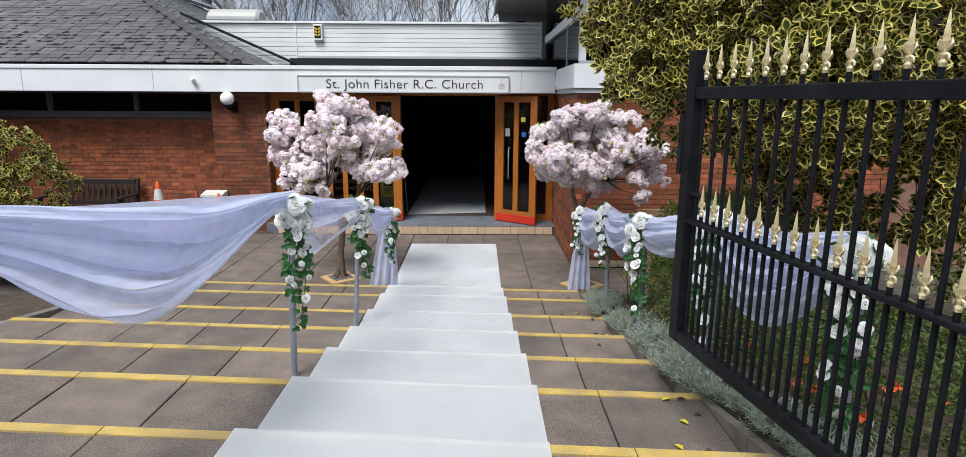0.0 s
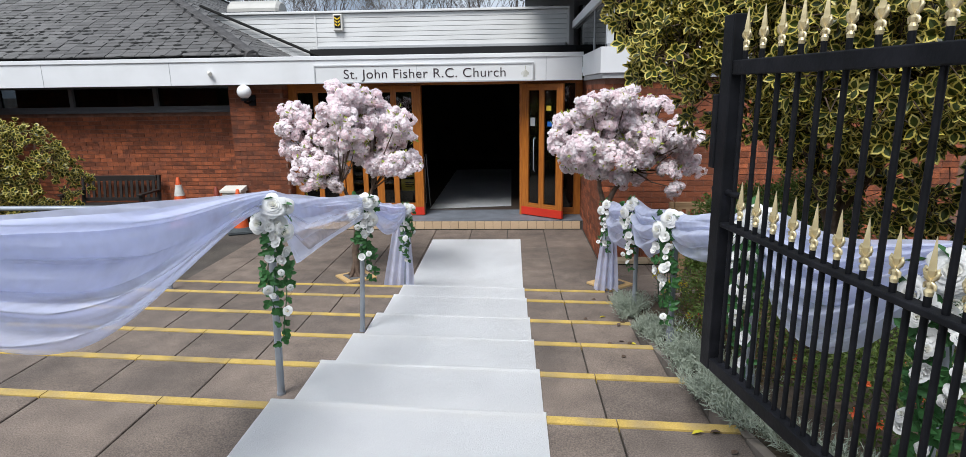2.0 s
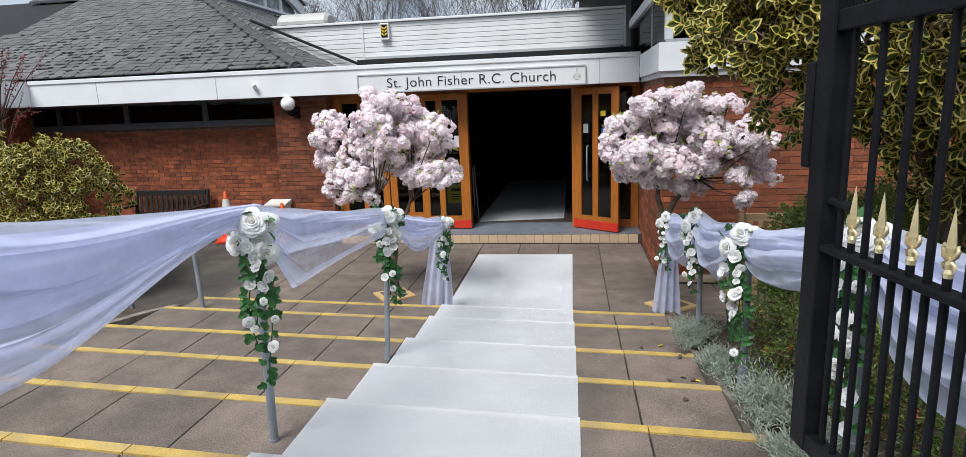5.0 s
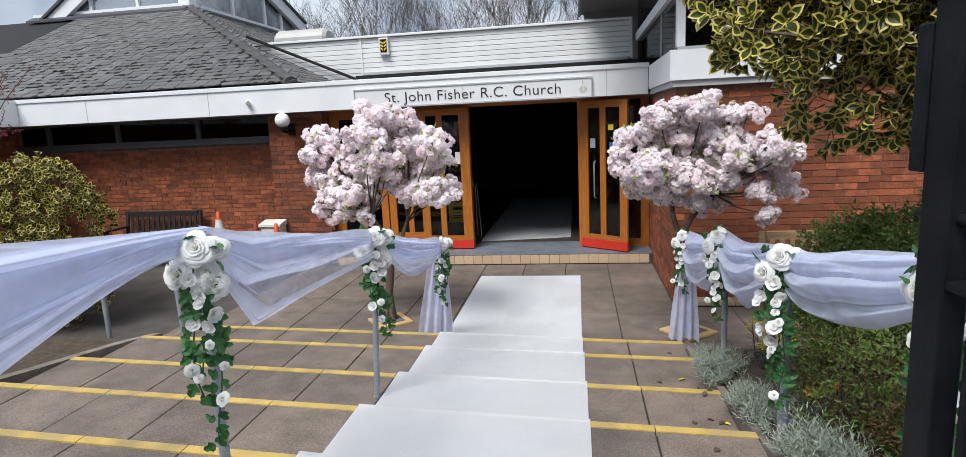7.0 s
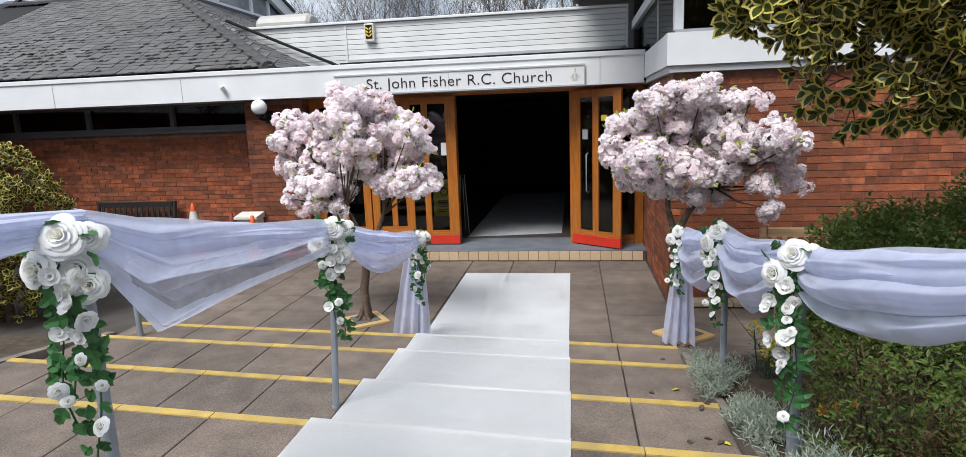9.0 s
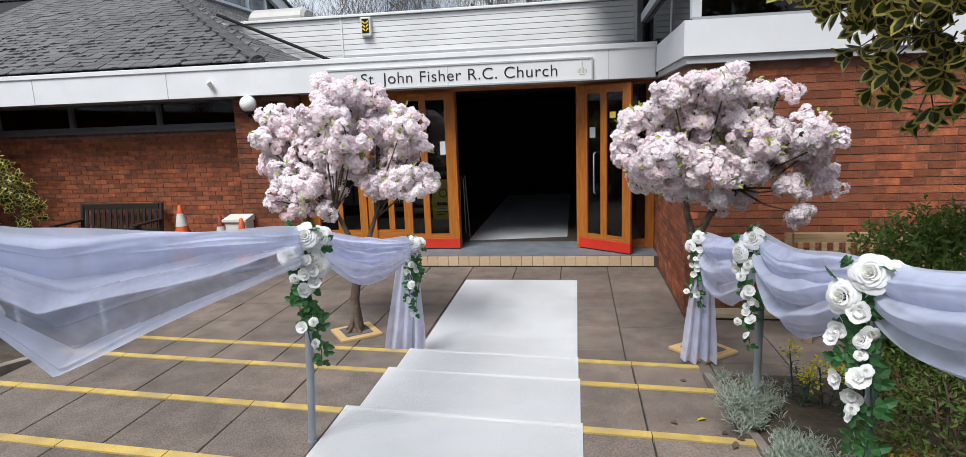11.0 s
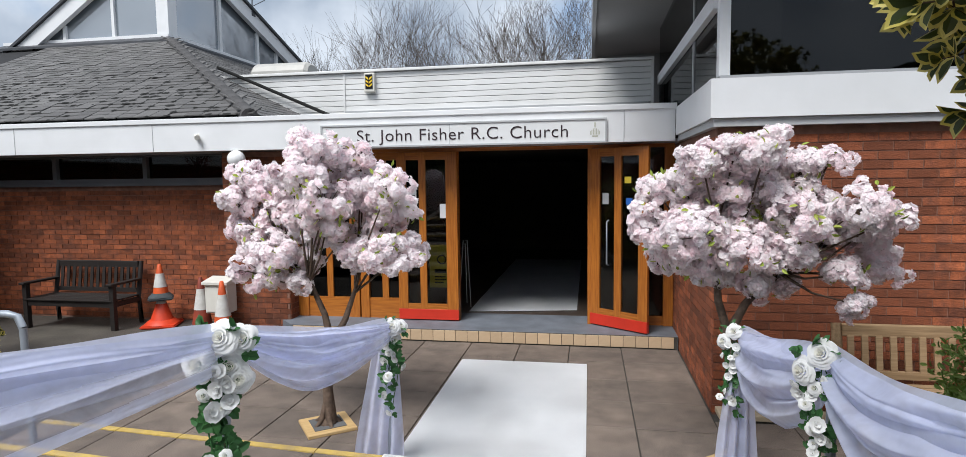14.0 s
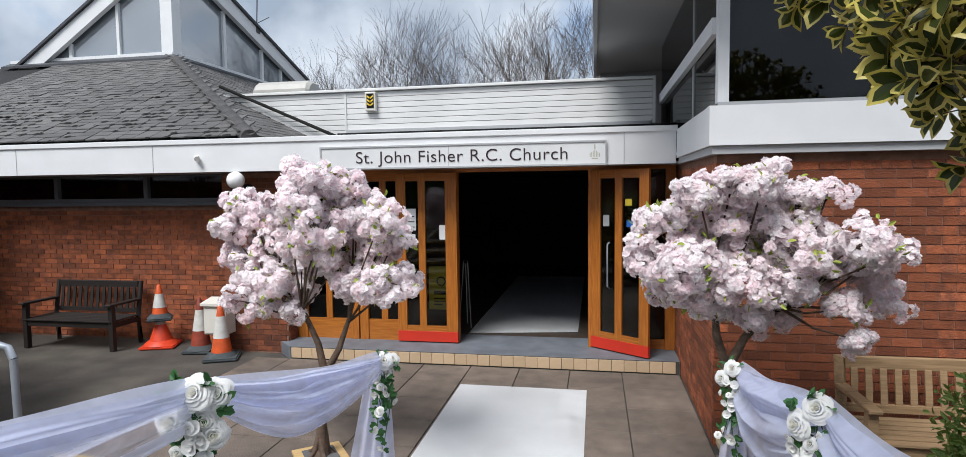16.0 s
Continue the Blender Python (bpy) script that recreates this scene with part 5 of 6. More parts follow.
def garland(p, face, length, seed, scale=1.0, heads=3, label="white rose head with a trailing ivy garland on the post"):
    """Roses at p that look along face, and a loose trail of ivy and small roses that hangs from them."""
    rng = random.Random(seed)
    ob = thing("flower_garland", label, "flower garland", pose(*p), "flower garlands")
    fv = Vector(face).normalized()
    side = Vector((0, 0, 1)).cross(fv).normalized()
    flip = 1 if seed % 2 else -1
    spots = [(0.015, 0.038, 0.05, 0), (-0.055, -0.045, 0.055, 1), (0.068, 0.030, 0.02, 2), (0.03, -0.055, 0.03, 2), (0.055, -0.10, 0.03, 2)][:heads]
    for u, w, out, k in spots:
        d = (fv + side * u * 5 + Vector((0, 0, 0.22 + w * 2.5)) + Vector((rng.gauss(0, .08), rng.gauss(0, .08), 0))).normalized()
        part("rose", ROSES[k], None, ob, at=facing(side * u * scale + Vector((0, 0, w * scale)) + fv * (out - 0.02), d, rng.uniform(0, 6)) @ Matrix.Scale(scale * rng.uniform(0.94, 1.06), 4))
    for _ in range(12):
        a = rng.uniform(0, 6.28)
        q = side * 0.075 * math.cos(a) * scale + Vector((0, 0, 0.07 * math.sin(a) * scale)) + fv * 0.02
        part("leaf", IVY, None, ob, at=facing(q, (side * math.cos(a) + Vector((0, 0, math.sin(a))) + fv * 0.4).normalized(), rng.uniform(0, 6)) @ Matrix.Rotation(-0.9, 4, "Y") @ Matrix.Scale(scale * rng.uniform(0.8, 1.1), 4))
    # three strands that hang at their own lengths and sway apart
    for strand, (off, share) in enumerate(((-0.03, 0.78), (0.035, 1.0), (0.0, 0.6))):
        n = int(15 * share * length / 0.6)
        stem = []
        ph = rng.uniform(0, 6)
        for k in range(n):
            t = (k + rng.uniform(-.3, .3)) / n
            z = -0.06 * scale - max(0, t) * length * share
            x = (off + 0.022 * math.sin(6 * t + ph)) * (1 - 0.3 * t)
            c = side * x + fv * (0.028 + 0.015 * math.sin(9 * t + ph)) + Vector((0, 0, z))
            stem.append(c)
            for _ in range(rng.randint(1, 4) if t < 0.6 else rng.randint(1, 2)):
                a = rng.uniform(0, 6.28)
                dd = (side * math.cos(a) + Vector((0, 0, -0.25 + 0.7 * math.sin(a))) + fv * rng.uniform(0.1, 0.9)).normalized()
                part("leaf", IVY, None, ob, at=facing(c + dd * 0.012, fv + dd * 0.4, 0) @ Matrix.Rotation(a, 4, "Z") @ Matrix.Rotation(rng.uniform(-.5, .3), 4, "Y") @ Matrix.Scale(scale * rng.uniform(0.7, 1.15), 4))
            if rng.random() < (0.55 if t < 0.35 else 0.30):
                d = (fv + side * rng.gauss(flip * 0.1, .5) + Vector((0, 0, rng.gauss(0.1, .45)))).normalized()
                q = c + side * rng.uniform(-.028, .028) * scale + fv * 0.025
                if rng.random() < 0.45:
                    part("small_rose", ROSES[3 + k % 2], None, ob, at=facing(q, d, rng.uniform(0, 6)) @ Matrix.Scale(scale * rng.uniform(0.75, 1.2), 4))
                else:
                    part("bloom", BLOOMS[k % 3], None, ob, at=facing(q, d, rng.uniform(0, 6)) @ Matrix.Scale(scale * rng.uniform(0.7, 1.05), 4))
        part("vine", tube([Vector((0, 0, 0.0))] + stem, 0.003, 5), M_IVY, ob)
    return ob


# metal posts, leaning a little as they do
POSTS = {"l1": ((-0.80, 7.44, 0.0), (-0.78, 7.43, 1.06)), "l2": ((-0.812, 5.45, 0.34), (-0.75, 5.47, 1.50)), "l3": ((-0.855, 3.78, 0.655), (-0.79, 3.71, 1.845)), "l4": ((-1.05, 1.35, 1.14), (-1.03, 1.35, 2.16)),
         "r1": ((1.62, 7.50, 0.0), (1.62, 7.52, 1.06)), "r2": ((1.60, 6.02, 0.18), (1.60, 6.02, 1.35)), "r3": ((1.60, 4.76, 0.42), (1.60, 4.76, 1.51)), "r4": ((1.66, 3.52, 0.70), (1.66, 3.52, 1.78)), "r5": ((1.74, 2.38, 0.92), (1.74, 2.38, 1.90))}
for key, (a, b) in POSTS.items():
    ob = thing("metal_post", "grey galvanised tube post set in the paving" if key[0] == "l" else "grey galvanised tube post standing in the bed edge", "post", pose(*a), "rail posts")
    top = Vector(b) - Vector(a)
    part("tube", tube([(0, 0, -0.02), top * 0.5, top], 0.0205, 12), M_STEEL, ob)
    part("collar", tube([(0, 0, 0.0), top * 0.012], 0.025, 12), M_STEEL, ob)
    if key[0] == "r":
        part("sleeve", tube([top * 0.02, top * 0.22], 0.028, 12), M_STEEL, ob)


# sheer white drapes
def drape(a, b, top_sag, low_sag, seed, label, depth=0.06, gather=0.10, peak=0.5, folds=4.0, side=(1, 0, 0), power=0.85, sharp=False, swing=0.0, sheer=None):
    """A swag between two posts: gathered at its ends, with folds that fan out to the lowest point at peak.
    sheer: between which shares of its depth the cloth hangs single, not folded on itself."""
    a, b, out = Vector(a), Vector(b), Vector(side)
    rng = random.Random(seed)
    ph = [rng.uniform(0, 6.28) for _ in range(4)]
    NU, NV = 80, 90
    bm = bmesh.new()
    grid = []
    for i in range(NU + 1):
        u = i / NU
        # the sag is lowest at peak
        s = u / peak * 0.5 if u < peak else 0.5 + (u - peak) / (1 - peak) * 0.5
        arc = (2 * min(s, 1 - s)) ** power if sharp else math.sin(math.pi * s) ** power
        base = a.lerp(b, u)
        row = []
        for j in range(NV + 1):
            v = j / NV
            drop = top_sag * arc * (1 - v) + (low_sag * arc + gather * (1 - 0.3 * arc)) * v
            w1 = 2 * math.pi * folds * v + ph[0] + 1.6 * (u - 0.5) * (1 + v)
            fold = 2 * abs(math.sin(w1 / 2)) ** 0.7 - 1 + 0.30 * math.sin(2 * math.pi * folds * 1.9 * v + ph[1] + 3 * u) + 0.06 * math.sin(2 * math.pi * folds * 4.3 * v + ph[2] - 4 * u)
            fine = noise.noise((u * 5 + seed, v * 9, 1.7))
            o = depth * (0.25 + 0.75 * arc) * (0.6 * fold + 0.5 * fine) + 0.05 * math.sin(math.pi * v) * arc - swing * arc * v
            dz = 0.018 * fine * arc + 0.012 * math.sin(7 * u + ph[2])
            row.append(bm.verts.new(base + out * o + Vector((0, 0, -drop + dz * (1 if 0 < j else 0.4)))))
        grid.append(row)
    for i in range(NU):
        for j in range(NV):
            f = bm.faces.new((grid[i][j], grid[i + 1][j], grid[i + 1][j + 1], grid[i][j + 1]))
            f.smooth = True
            if sheer and sheer[0] < j / NV + 0.03 * math.sin(0.11 * i + ph[3]) < sheer[1] and 0.07 < i / NU < 0.93:
                f.material_index = 1
    ob = thing("tulle_drape", label, "drape", None, "tulle drapes")
    part("swag", bm, [M_TULLE, M_SHEER], ob)
    bm = bmesh.new()
    # a second layer of rolled cloth along the top, where it is thrown over
    roll = []
    for i in range(NU + 1):
        u = i / NU
        s = u / peak * 0.5 if u < peak else 0.5 + (u - peak) / (1 - peak) * 0.5
        arc = (2 * min(s, 1 - s)) ** power if sharp else math.sin(math.pi * s) ** power
        base = a.lerp(b, u) + Vector((0, 0, -top_sag * arc))
        roll.append([bm.verts.new(base + out * (-0.03 + 0.07 * math.sin(math.pi * w) * (0.5 + arc * 0.6)) + Vector((0, 0, 0.012 - (0.10 + 0.45 * (low_sag - top_sag) * arc) * w + 0.01 * math.sin(9 * u + ph[3])))) for w in [k / 12 for k in range(13)]])
    for i in range(NU):
        for j in range(12):
            f = bm.faces.new((roll[i][j], roll[i + 1][j], roll[i + 1][j + 1], roll[i][j + 1]))
            f.smooth = True
    part("top_roll", bm, M_TULLE, ob)
    return ob


def tail(p, low, seed, label, width=0.16, side=(1, 0, 0)):
    """A length of cloth that hangs from a post to the ground."""
    p = Vector(p)
    bm = bmesh.new()
    NU, NV = 30, 36
    grid = []
    for i in range(NU + 1):
        u = i / NU - 0.5
        row = []
        for j in range(NV + 1):
            v = j / NV
            w = width * (0.35 + 1.0 * v ** 0.7)
            row.append(bm.verts.new((p.x + u * w * 1.6 - 0.05 * v * side[0] + 0.018 * v * math.sin(3 * v + seed), p.y - 0.03 + (0.012 + 0.03 * v) * math.sin(u * 22 + seed + 2.2 * v) + 0.02 * noise.noise((u * 6, v * 3, seed)), p.z + (low - p.z) * v + 0.015 * math.sin(u * 9) * v)))
        grid.append(row)
    for i in range(NU):
        for j in range(NV):
            f = bm.faces.new((grid[i][j], grid[i + 1][j], grid[i + 1][j + 1], grid[i][j + 1]))
            f.smooth = True
    return tagged(part("tulle_tail", bm, M_TULLE), label, "drape", "tulle drapes")


def top_of(k, dx=0.0, dz=0.0):
    v = Vector(POSTS[k][1])
    return (v.x + dx, v.y, v.z + dz)


drape(top_of("l3", 0.03), top_of("l4", 0.03), 0.03, 0.44, 3, "sheer white tulle swag hung between two posts", 0.075, gather=0.09, peak=0.49, folds=4, power=2.3, swing=0.18)
drape(top_of("l2", 0.03), top_of("l3", 0.03), 0.03, 0.32, 7, "sheer white tulle swag sagging to a point", 0.045, gather=0.13, peak=0.86, folds=2.5, power=0.95, sharp=True, sheer=(0.40, 0.80))
drape(top_of("l1", 0.03), top_of("l2", 0.03), 0.03, 0.27, 12, "sheer white tulle swag before the blossom tree", 0.06, peak=0.66, folds=3, power=1.1)
drape(top_of("r1", -0.03), top_of("r2", -0.03), 0.02, 0.35, 15, "sheer white tulle swag by the brick corner", 0.06, gather=0.2, peak=0.5, folds=3, side=(-1, 0, 0), power=0.7)
drape(top_of("r2", -0.03), top_of("r3", -0.03), 0.03, 0.31, 18, "sheer white tulle swag over the silver border plants", 0.06, gather=0.14, peak=0.5, folds=3, side=(-1, 0, 0), power=0.65)
drape(top_of("r3", -0.03), top_of("r4", -0.03), 0.03, 0.22, 21, "sheer white tulle swag before the green shrub", 0.05, gather=0.13, peak=0.5, folds=2.5, side=(-1, 0, 0), power=0.7)
drape(top_of("r4", -0.03), top_of("r5", -0.03), 0.05, 0.42, 24, "sheer white tulle swag behind the iron gate", 0.07, peak=0.5, folds=4, side=(-1, 0, 0))
tail((-0.80, 7.42, 0.98), 0.03, 2, "sheer white tulle tail hanging to the paving", 0.17)
tail((1.60, 7.48, 0.95), 0.03, 5, "sheer white tulle tail hanging by the step", 0.13, (1, 0, 0))
garland((-0.750, 7.355, 1.00), (0.30, -1, 0.1), 0.52, 11, 1.05, 4)
garland((-0.730, 5.39, 1.44), (0.30, -1, 0.1), 0.60, 12, 1.15, 5)
garland((-0.745, 3.61, 1.752), (0.30, -1, 0.1), 0.66, 13, 1.0, 5)
garland((-0.985, 1.27, 2.08), (0.4, -1, 0.1), 0.66, 14, 1.0, 4)
garland((1.545, 7.46, 1.02), (-0.7, -1, 0.1), 0.50, 15, 0.9, 2)
garland((1.535, 5.96, 1.31), (-0.9, -1, 0.1), 0.52, 16, 1.0, 2)
garland((1.535, 4.69, 1.45), (-0.9, -1, 0.1), 0.66, 17, 1.08, 3)
garland((1.565, 3.42, 1.73), (-0.9, -1, 0.1), 0.72, 18, 1.05, 4)
garland((1.635, 2.28, 1.83), (-0.9, -1, 0.1), 0.75, 19, 1.0, 4)


# variegated evergreens
VL_OUT = [(0, 0, 0), (0.016, 0.016, 0.005), (0.036, 0.0245, 0.006), (0.060, 0.020, 0.002), (0.082, 0, -0.010), (0.060, -0.020, 0.002), (0.036, -0.0245, 0.006), (0.016, -0.016, 0.005)]
VL_IN = [(0.006, 0, -0.001), (0.019, 0.010, 0.001), (0.036, 0.0165, 0.002), (0.055, 0.0130, 0.0), (0.070, 0, -0.007), (0.055, -0.0130, 0.0), (0.036, -0.0165, 0.002), (0.019, -0.010, 0.001)]


def add_variegated(bm, m):
    o = [bm.verts.new(m @ Vector(p)) for p in VL_OUT]
    n = [bm.verts.new(m @ Vector(p)) for p in VL_IN]
    for i in range(8):
        j = (i + 1) % 8
        bm.faces.new((o[i], o[j], n[j], n[i])).material_index = 1
    c = bm.verts.new(m @ Vector((0.042, 0, -0.005)))
    for i in range(8):
        bm.faces.new((n[i], n[(i + 1) % 8], c)).material_index = 0


def evergreen(at, lobes, rosettes, label, seed, trunk, tips=()):
    """lobes: ellipsoids (x, y, z, rx, ry, rz) that the leaf rosettes cover."""
    rng = random.Random(seed)
    ob = thing("variegated_shrub", label, "shrub", pose(*at), "variegated evergreens")
    wood_bm, crown = bmesh.new(), bmesh.new()
    for a, b, r in trunk:
        mid = Vector(a).lerp(Vector(b), 0.5) + Vector((rng.uniform(-.06, .06), rng.uniform(-.06, .06), 0))
        tube([a, mid, b], [r, r * 0.8, r * 0.55], 8, wood_bm)
    total = sum(l[3] * l[4] + l[3] * l[5] + l[4] * l[5] for l in lobes)
    spots = []
    for l in lobes:
        n = int(rosettes * (l[3] * l[4] + l[3] * l[5] + l[4] * l[5]) / total)
        for _ in range(n):
            d = Vector((rng.gauss(0, 1), rng.gauss(0, 1), rng.gauss(0, 1))).normalized()
            bump = 1 + 0.22 * noise.noise((d.x * 2.3 + seed, d.y * 2.3, d.z * 2.3)) + 0.10 * noise.noise((d.x * 7, d.y * 7, d.z * 7 + seed))
            k = bump * (rng.uniform(0.62, 1.04) ** 0.5)
            p = Vector((l[0] + d.x * l[3] * k, l[1] + d.y * l[4] * k, l[2] + d.z * l[5] * k))
            spots.append((p, (Vector((d.x / l[3], d.y / l[4], d.z / l[5])).normalized() + Vector((0, 0, 0.25)))))
    spots += [(Vector(p), Vector(d)) for p, d in tips]
    for p, d in spots:
        d = (d + Vector((rng.gauss(0, .3), rng.gauss(0, .3), rng.gauss(0, .3)))).normalized()
        tube([p - d * 0.16, p], [0.004, 0.002], 4, wood_bm, caps=False)
        m0 = facing(p, d, rng.uniform(0, 6))
        for ring, (n, tilt, back) in enumerate(((4, 0.95, 0.0), (4, 0.40, 0.035))):
            for k in range(n):
                s = rng.uniform(0.75, 1.15)
                add_variegated(crown, m0 @ Matrix.Translation((0, 0, -back)) @ Matrix.Rotation(k * 2 * math.pi / n + ring * 0.8 + rng.uniform(-.3, .3), 4, "Z") @ Matrix.Rotation(-tilt + rng.uniform(-.3, .3), 4, "Y") @ Matrix.Rotation(rng.uniform(-.4, .4), 4, "X") @ Matrix.Scale(s, 4))
    tagged(part("stemwork", wood_bm, M_BARK, ob), kind="stuff")
    tagged(part("crown", crown, [M_HOLLY, M_HOLLYEDGE], ob, "glossy green leaves with cream-yellow edges"), kind="stuff")
    return ob


evergreen((2.6, 4.7, 0.5), [(-0.15, 0.4, 2.30, 1.0, 0.9, 0.9), (0.75, 0.0, 1.95, 1.1, 1.0, 1.2), (-0.50, 0.35, 2.3, 0.66, 0.6, 0.5), (0.1, -0.6, 2.25, 0.85, 0.6, 0.8), (0.05, -0.1, 1.72, 0.60, 0.55, 0.42), (1.3, -1.0, 1.75, 1.0, 0.9, 1.3), (0.1, 0.2, 3.05, 0.95, 0.8, 0.55), (-0.85, 0.6, 2.50, 0.70, 0.55, 0.42), (-1.0, 0.15, 2.08, 0.36, 0.35, 0.24)], 3600,
          "tall variegated evergreen shrub overhanging the bed", 4,
          [((0, 0, -0.1), (0.0, 0, 1.4), 0.06), ((0.0, 0, 0.9), (-0.4, 0.1, 2.0), 0.035), ((0.0, 0, 1.0), (0.7, -0.2, 2.0), 0.04), ((0, 0, 1.3), (0.1, 0.2, 2.9), 0.04), ((0.3, -0.1, 1.3), (0.2, -0.8, 2.2), 0.03), ((1.3, -0.9, -0.1), (1.4, -0.9, 1.6), 0.05), ((-0.4, 0.1, 1.9), (-1.38, 0.0, 2.06), 0.010)],
          [((-1.42, 0.0, 2.12), (-0.6, -0.5, 0.4)), ((-1.34, -0.05, 2.06), (-0.5, -0.6, 0.1)), ((-1.32, 0.1, 1.90), (-0.6, -0.6, 0.2)), ((-1.28, 0.02, 2.2), (-0.2, -0.5, 0.6)), ((-1.24, 0.2, 2.1), (0.1, -0.7, 0.3))])
evergreen((-5.75, 7.9, 0.02), [(0, 0, 1.15, 0.78, 0.6, 0.88), (0.05, 0, 0.55, 0.80, 0.6, 0.5), (-0.9, 0.2, 1.1, 0.8, 0.6, 0.9)], 1000,
          "rounded variegated evergreen bush behind the handrail", 9, [((0, 0, -0.05), (0, 0, 1.0), 0.05), ((-0.6, 0.2, -0.05), (-0.7, 0.2, 1.0), 0.04)])


# green shrubs, border plants and flowers in the bed
def leafy(at, blobs, count, label, seed, leaf_l, leaf_w, material, name="green_shrub", stems=10):
    rng = random.Random(seed)
    ob = thing(name, label, "shrub", pose(*at), "bed shrubs")
    wood_bm, crown = bmesh.new(), bmesh.new()
    for _ in range(stems):
        bl = rng.choice(blobs)
        e = Vector((bl[0] + rng.uniform(-.5, .5) * bl[3], bl[1] + rng.uniform(-.5, .5) * bl[4], bl[2] + rng.uniform(0, .8) * bl[5]))
        s = Vector((bl[0] * 0.5 + rng.uniform(-.1, .1), bl[1] * 0.5 + rng.uniform(-.1, .1), -0.05))
        tube([s, s.lerp(e, 0.5) + Vector((rng.uniform(-.08, .08), rng.uniform(-.08, .08), 0)), e], [0.014, 0.009, 0.003], 5, wood_bm)
    for _ in range(count):
        bl = rng.choice(blobs)
        d = Vector((rng.gauss(0, 1), rng.gauss(0, 1), rng.gauss(0, 1))).normalized()
        k = rng.uniform(0.2, 1.0) ** 0.5 * (1 + 0.35 * noise.noise((d.x * 3 + seed, d.y * 3, d.z * 3)))
        p = Vector((bl[0] + d.x * bl[3] * k, bl[1] + d.y * bl[4] * k, bl[2] + d.z * bl[5] * k))
        if p.z < 0.02:
            continue
        ax = (d + Vector((rng.gauss(0, .6), rng.gauss(0, .6), rng.gauss(0.3, .6)))).normalized()
        for q in range(5):
            add_leaf(crown, facing(p + ax * 0.018 * q, ax, q * 2.4 + rng.uniform(-.4, .4)) @ Matrix.Rotation(-0.6, 4, "Y"), leaf_l * rng.uniform(0.7, 1.2), leaf_w)
    tagged(part("stemwork", wood_bm, M_BARK, ob), kind="stuff")
    tagged(part("foliage", crown, material, ob), kind="stuff")
    return ob


leafy((2.05, 4.6, 0.5), [(0, 0.2, 0.35, 0.38, 0.6, 0.42), (0.3, -0.5, 0.35, 0.4, 0.6, 0.45), (0.45, 0.5, 0.7, 0.35, 0.5, 0.45)], 3200, "dense small-leaved green shrub in the bed", 31, 0.030, 0.013, M_SHRUB)
leafy((2.5, 6.2, 0.3), [(0.05, 0, 0.72, 0.36, 0.5, 0.42), (0.5, -0.3, 0.85, 0.5, 0.5, 0.5), (0.0, 0.1, 0.4, 0.3, 0.4, 0.3)], 3600, "feathery green shrub before the brick wall", 33, 0.048, 0.019, petal_mat("fresh_leaf", (0.10, 0.165, 0.03), (0.19, 0.25, 0.06), 0.2, 0.3, 0.5))
leafy((2.3, 3.0, 0.85), [(0, 0, 0.2, 0.5, 0.9, 0.35), (0.7, -0.3, 0.35, 0.5, 0.9, 0.5)], 1900, "low mixed green planting behind the gate", 35, 0.034, 0.015, M_SHRUB)
leafy((1.92, 4.95, 0.42), [(0, -0.1, 0.30, 0.20, 0.55, 0.34), (0.1, -0.7, 0.3, 0.2, 0.4, 0.3)], 900, "brownish dry shrub at the bed's edge", 37, 0.026, 0.010, petal_mat("dry_leaf", (0.12, 0.07, 0.035), (0.16, 0.12, 0.05), 0.2, 0.2))

rng = random.Random(41)
bm = bmesh.new()
for _ in range(3600):
    y = rng.uniform(2.2, 6.75)
    x = 1.56 + abs(rng.gauss(0, 0.115)) + 0.05 * math.sin(3 * y) - 0.10 * rng.random() ** 2
    # cushions with bare soil between them
    clump = noise.noise((x * 3.2, y * 2.4, 7.0)) + 0.45 * noise.noise((x * 9, y * 9, 2.0))
    if clump < (-0.12 if y > 3.3 else 0.06):
        continue
    p = Vector((x, y, bed_z(x, y) + 0.005))
    d = Vector((rng.gauss(-0.2, .5), rng.gauss(-0.1, .5), 1)).normalized()
    h = 0.05 + 0.26 * max(0.0, clump + 0.12) * rng.uniform(0.5, 1.1)
    n = 7 + int(h * 40)
    for q in range(n):
        m = facing(p + d * h * (0.15 + 0.85 * q / n), d, q * 2.4 + rng.uniform(-.4, .4)) @ Matrix.Rotation(-0.85 + rng.uniform(-.25, .25), 4, "Y")
        add_leaf(bm, m, rng.uniform(0.026, 0.048), 0.0055)
tagged(part("silver_border_plants", bm, M_SILVER), "low silver-grey border plants spilling over the kerb", "plants", kind="stuff")


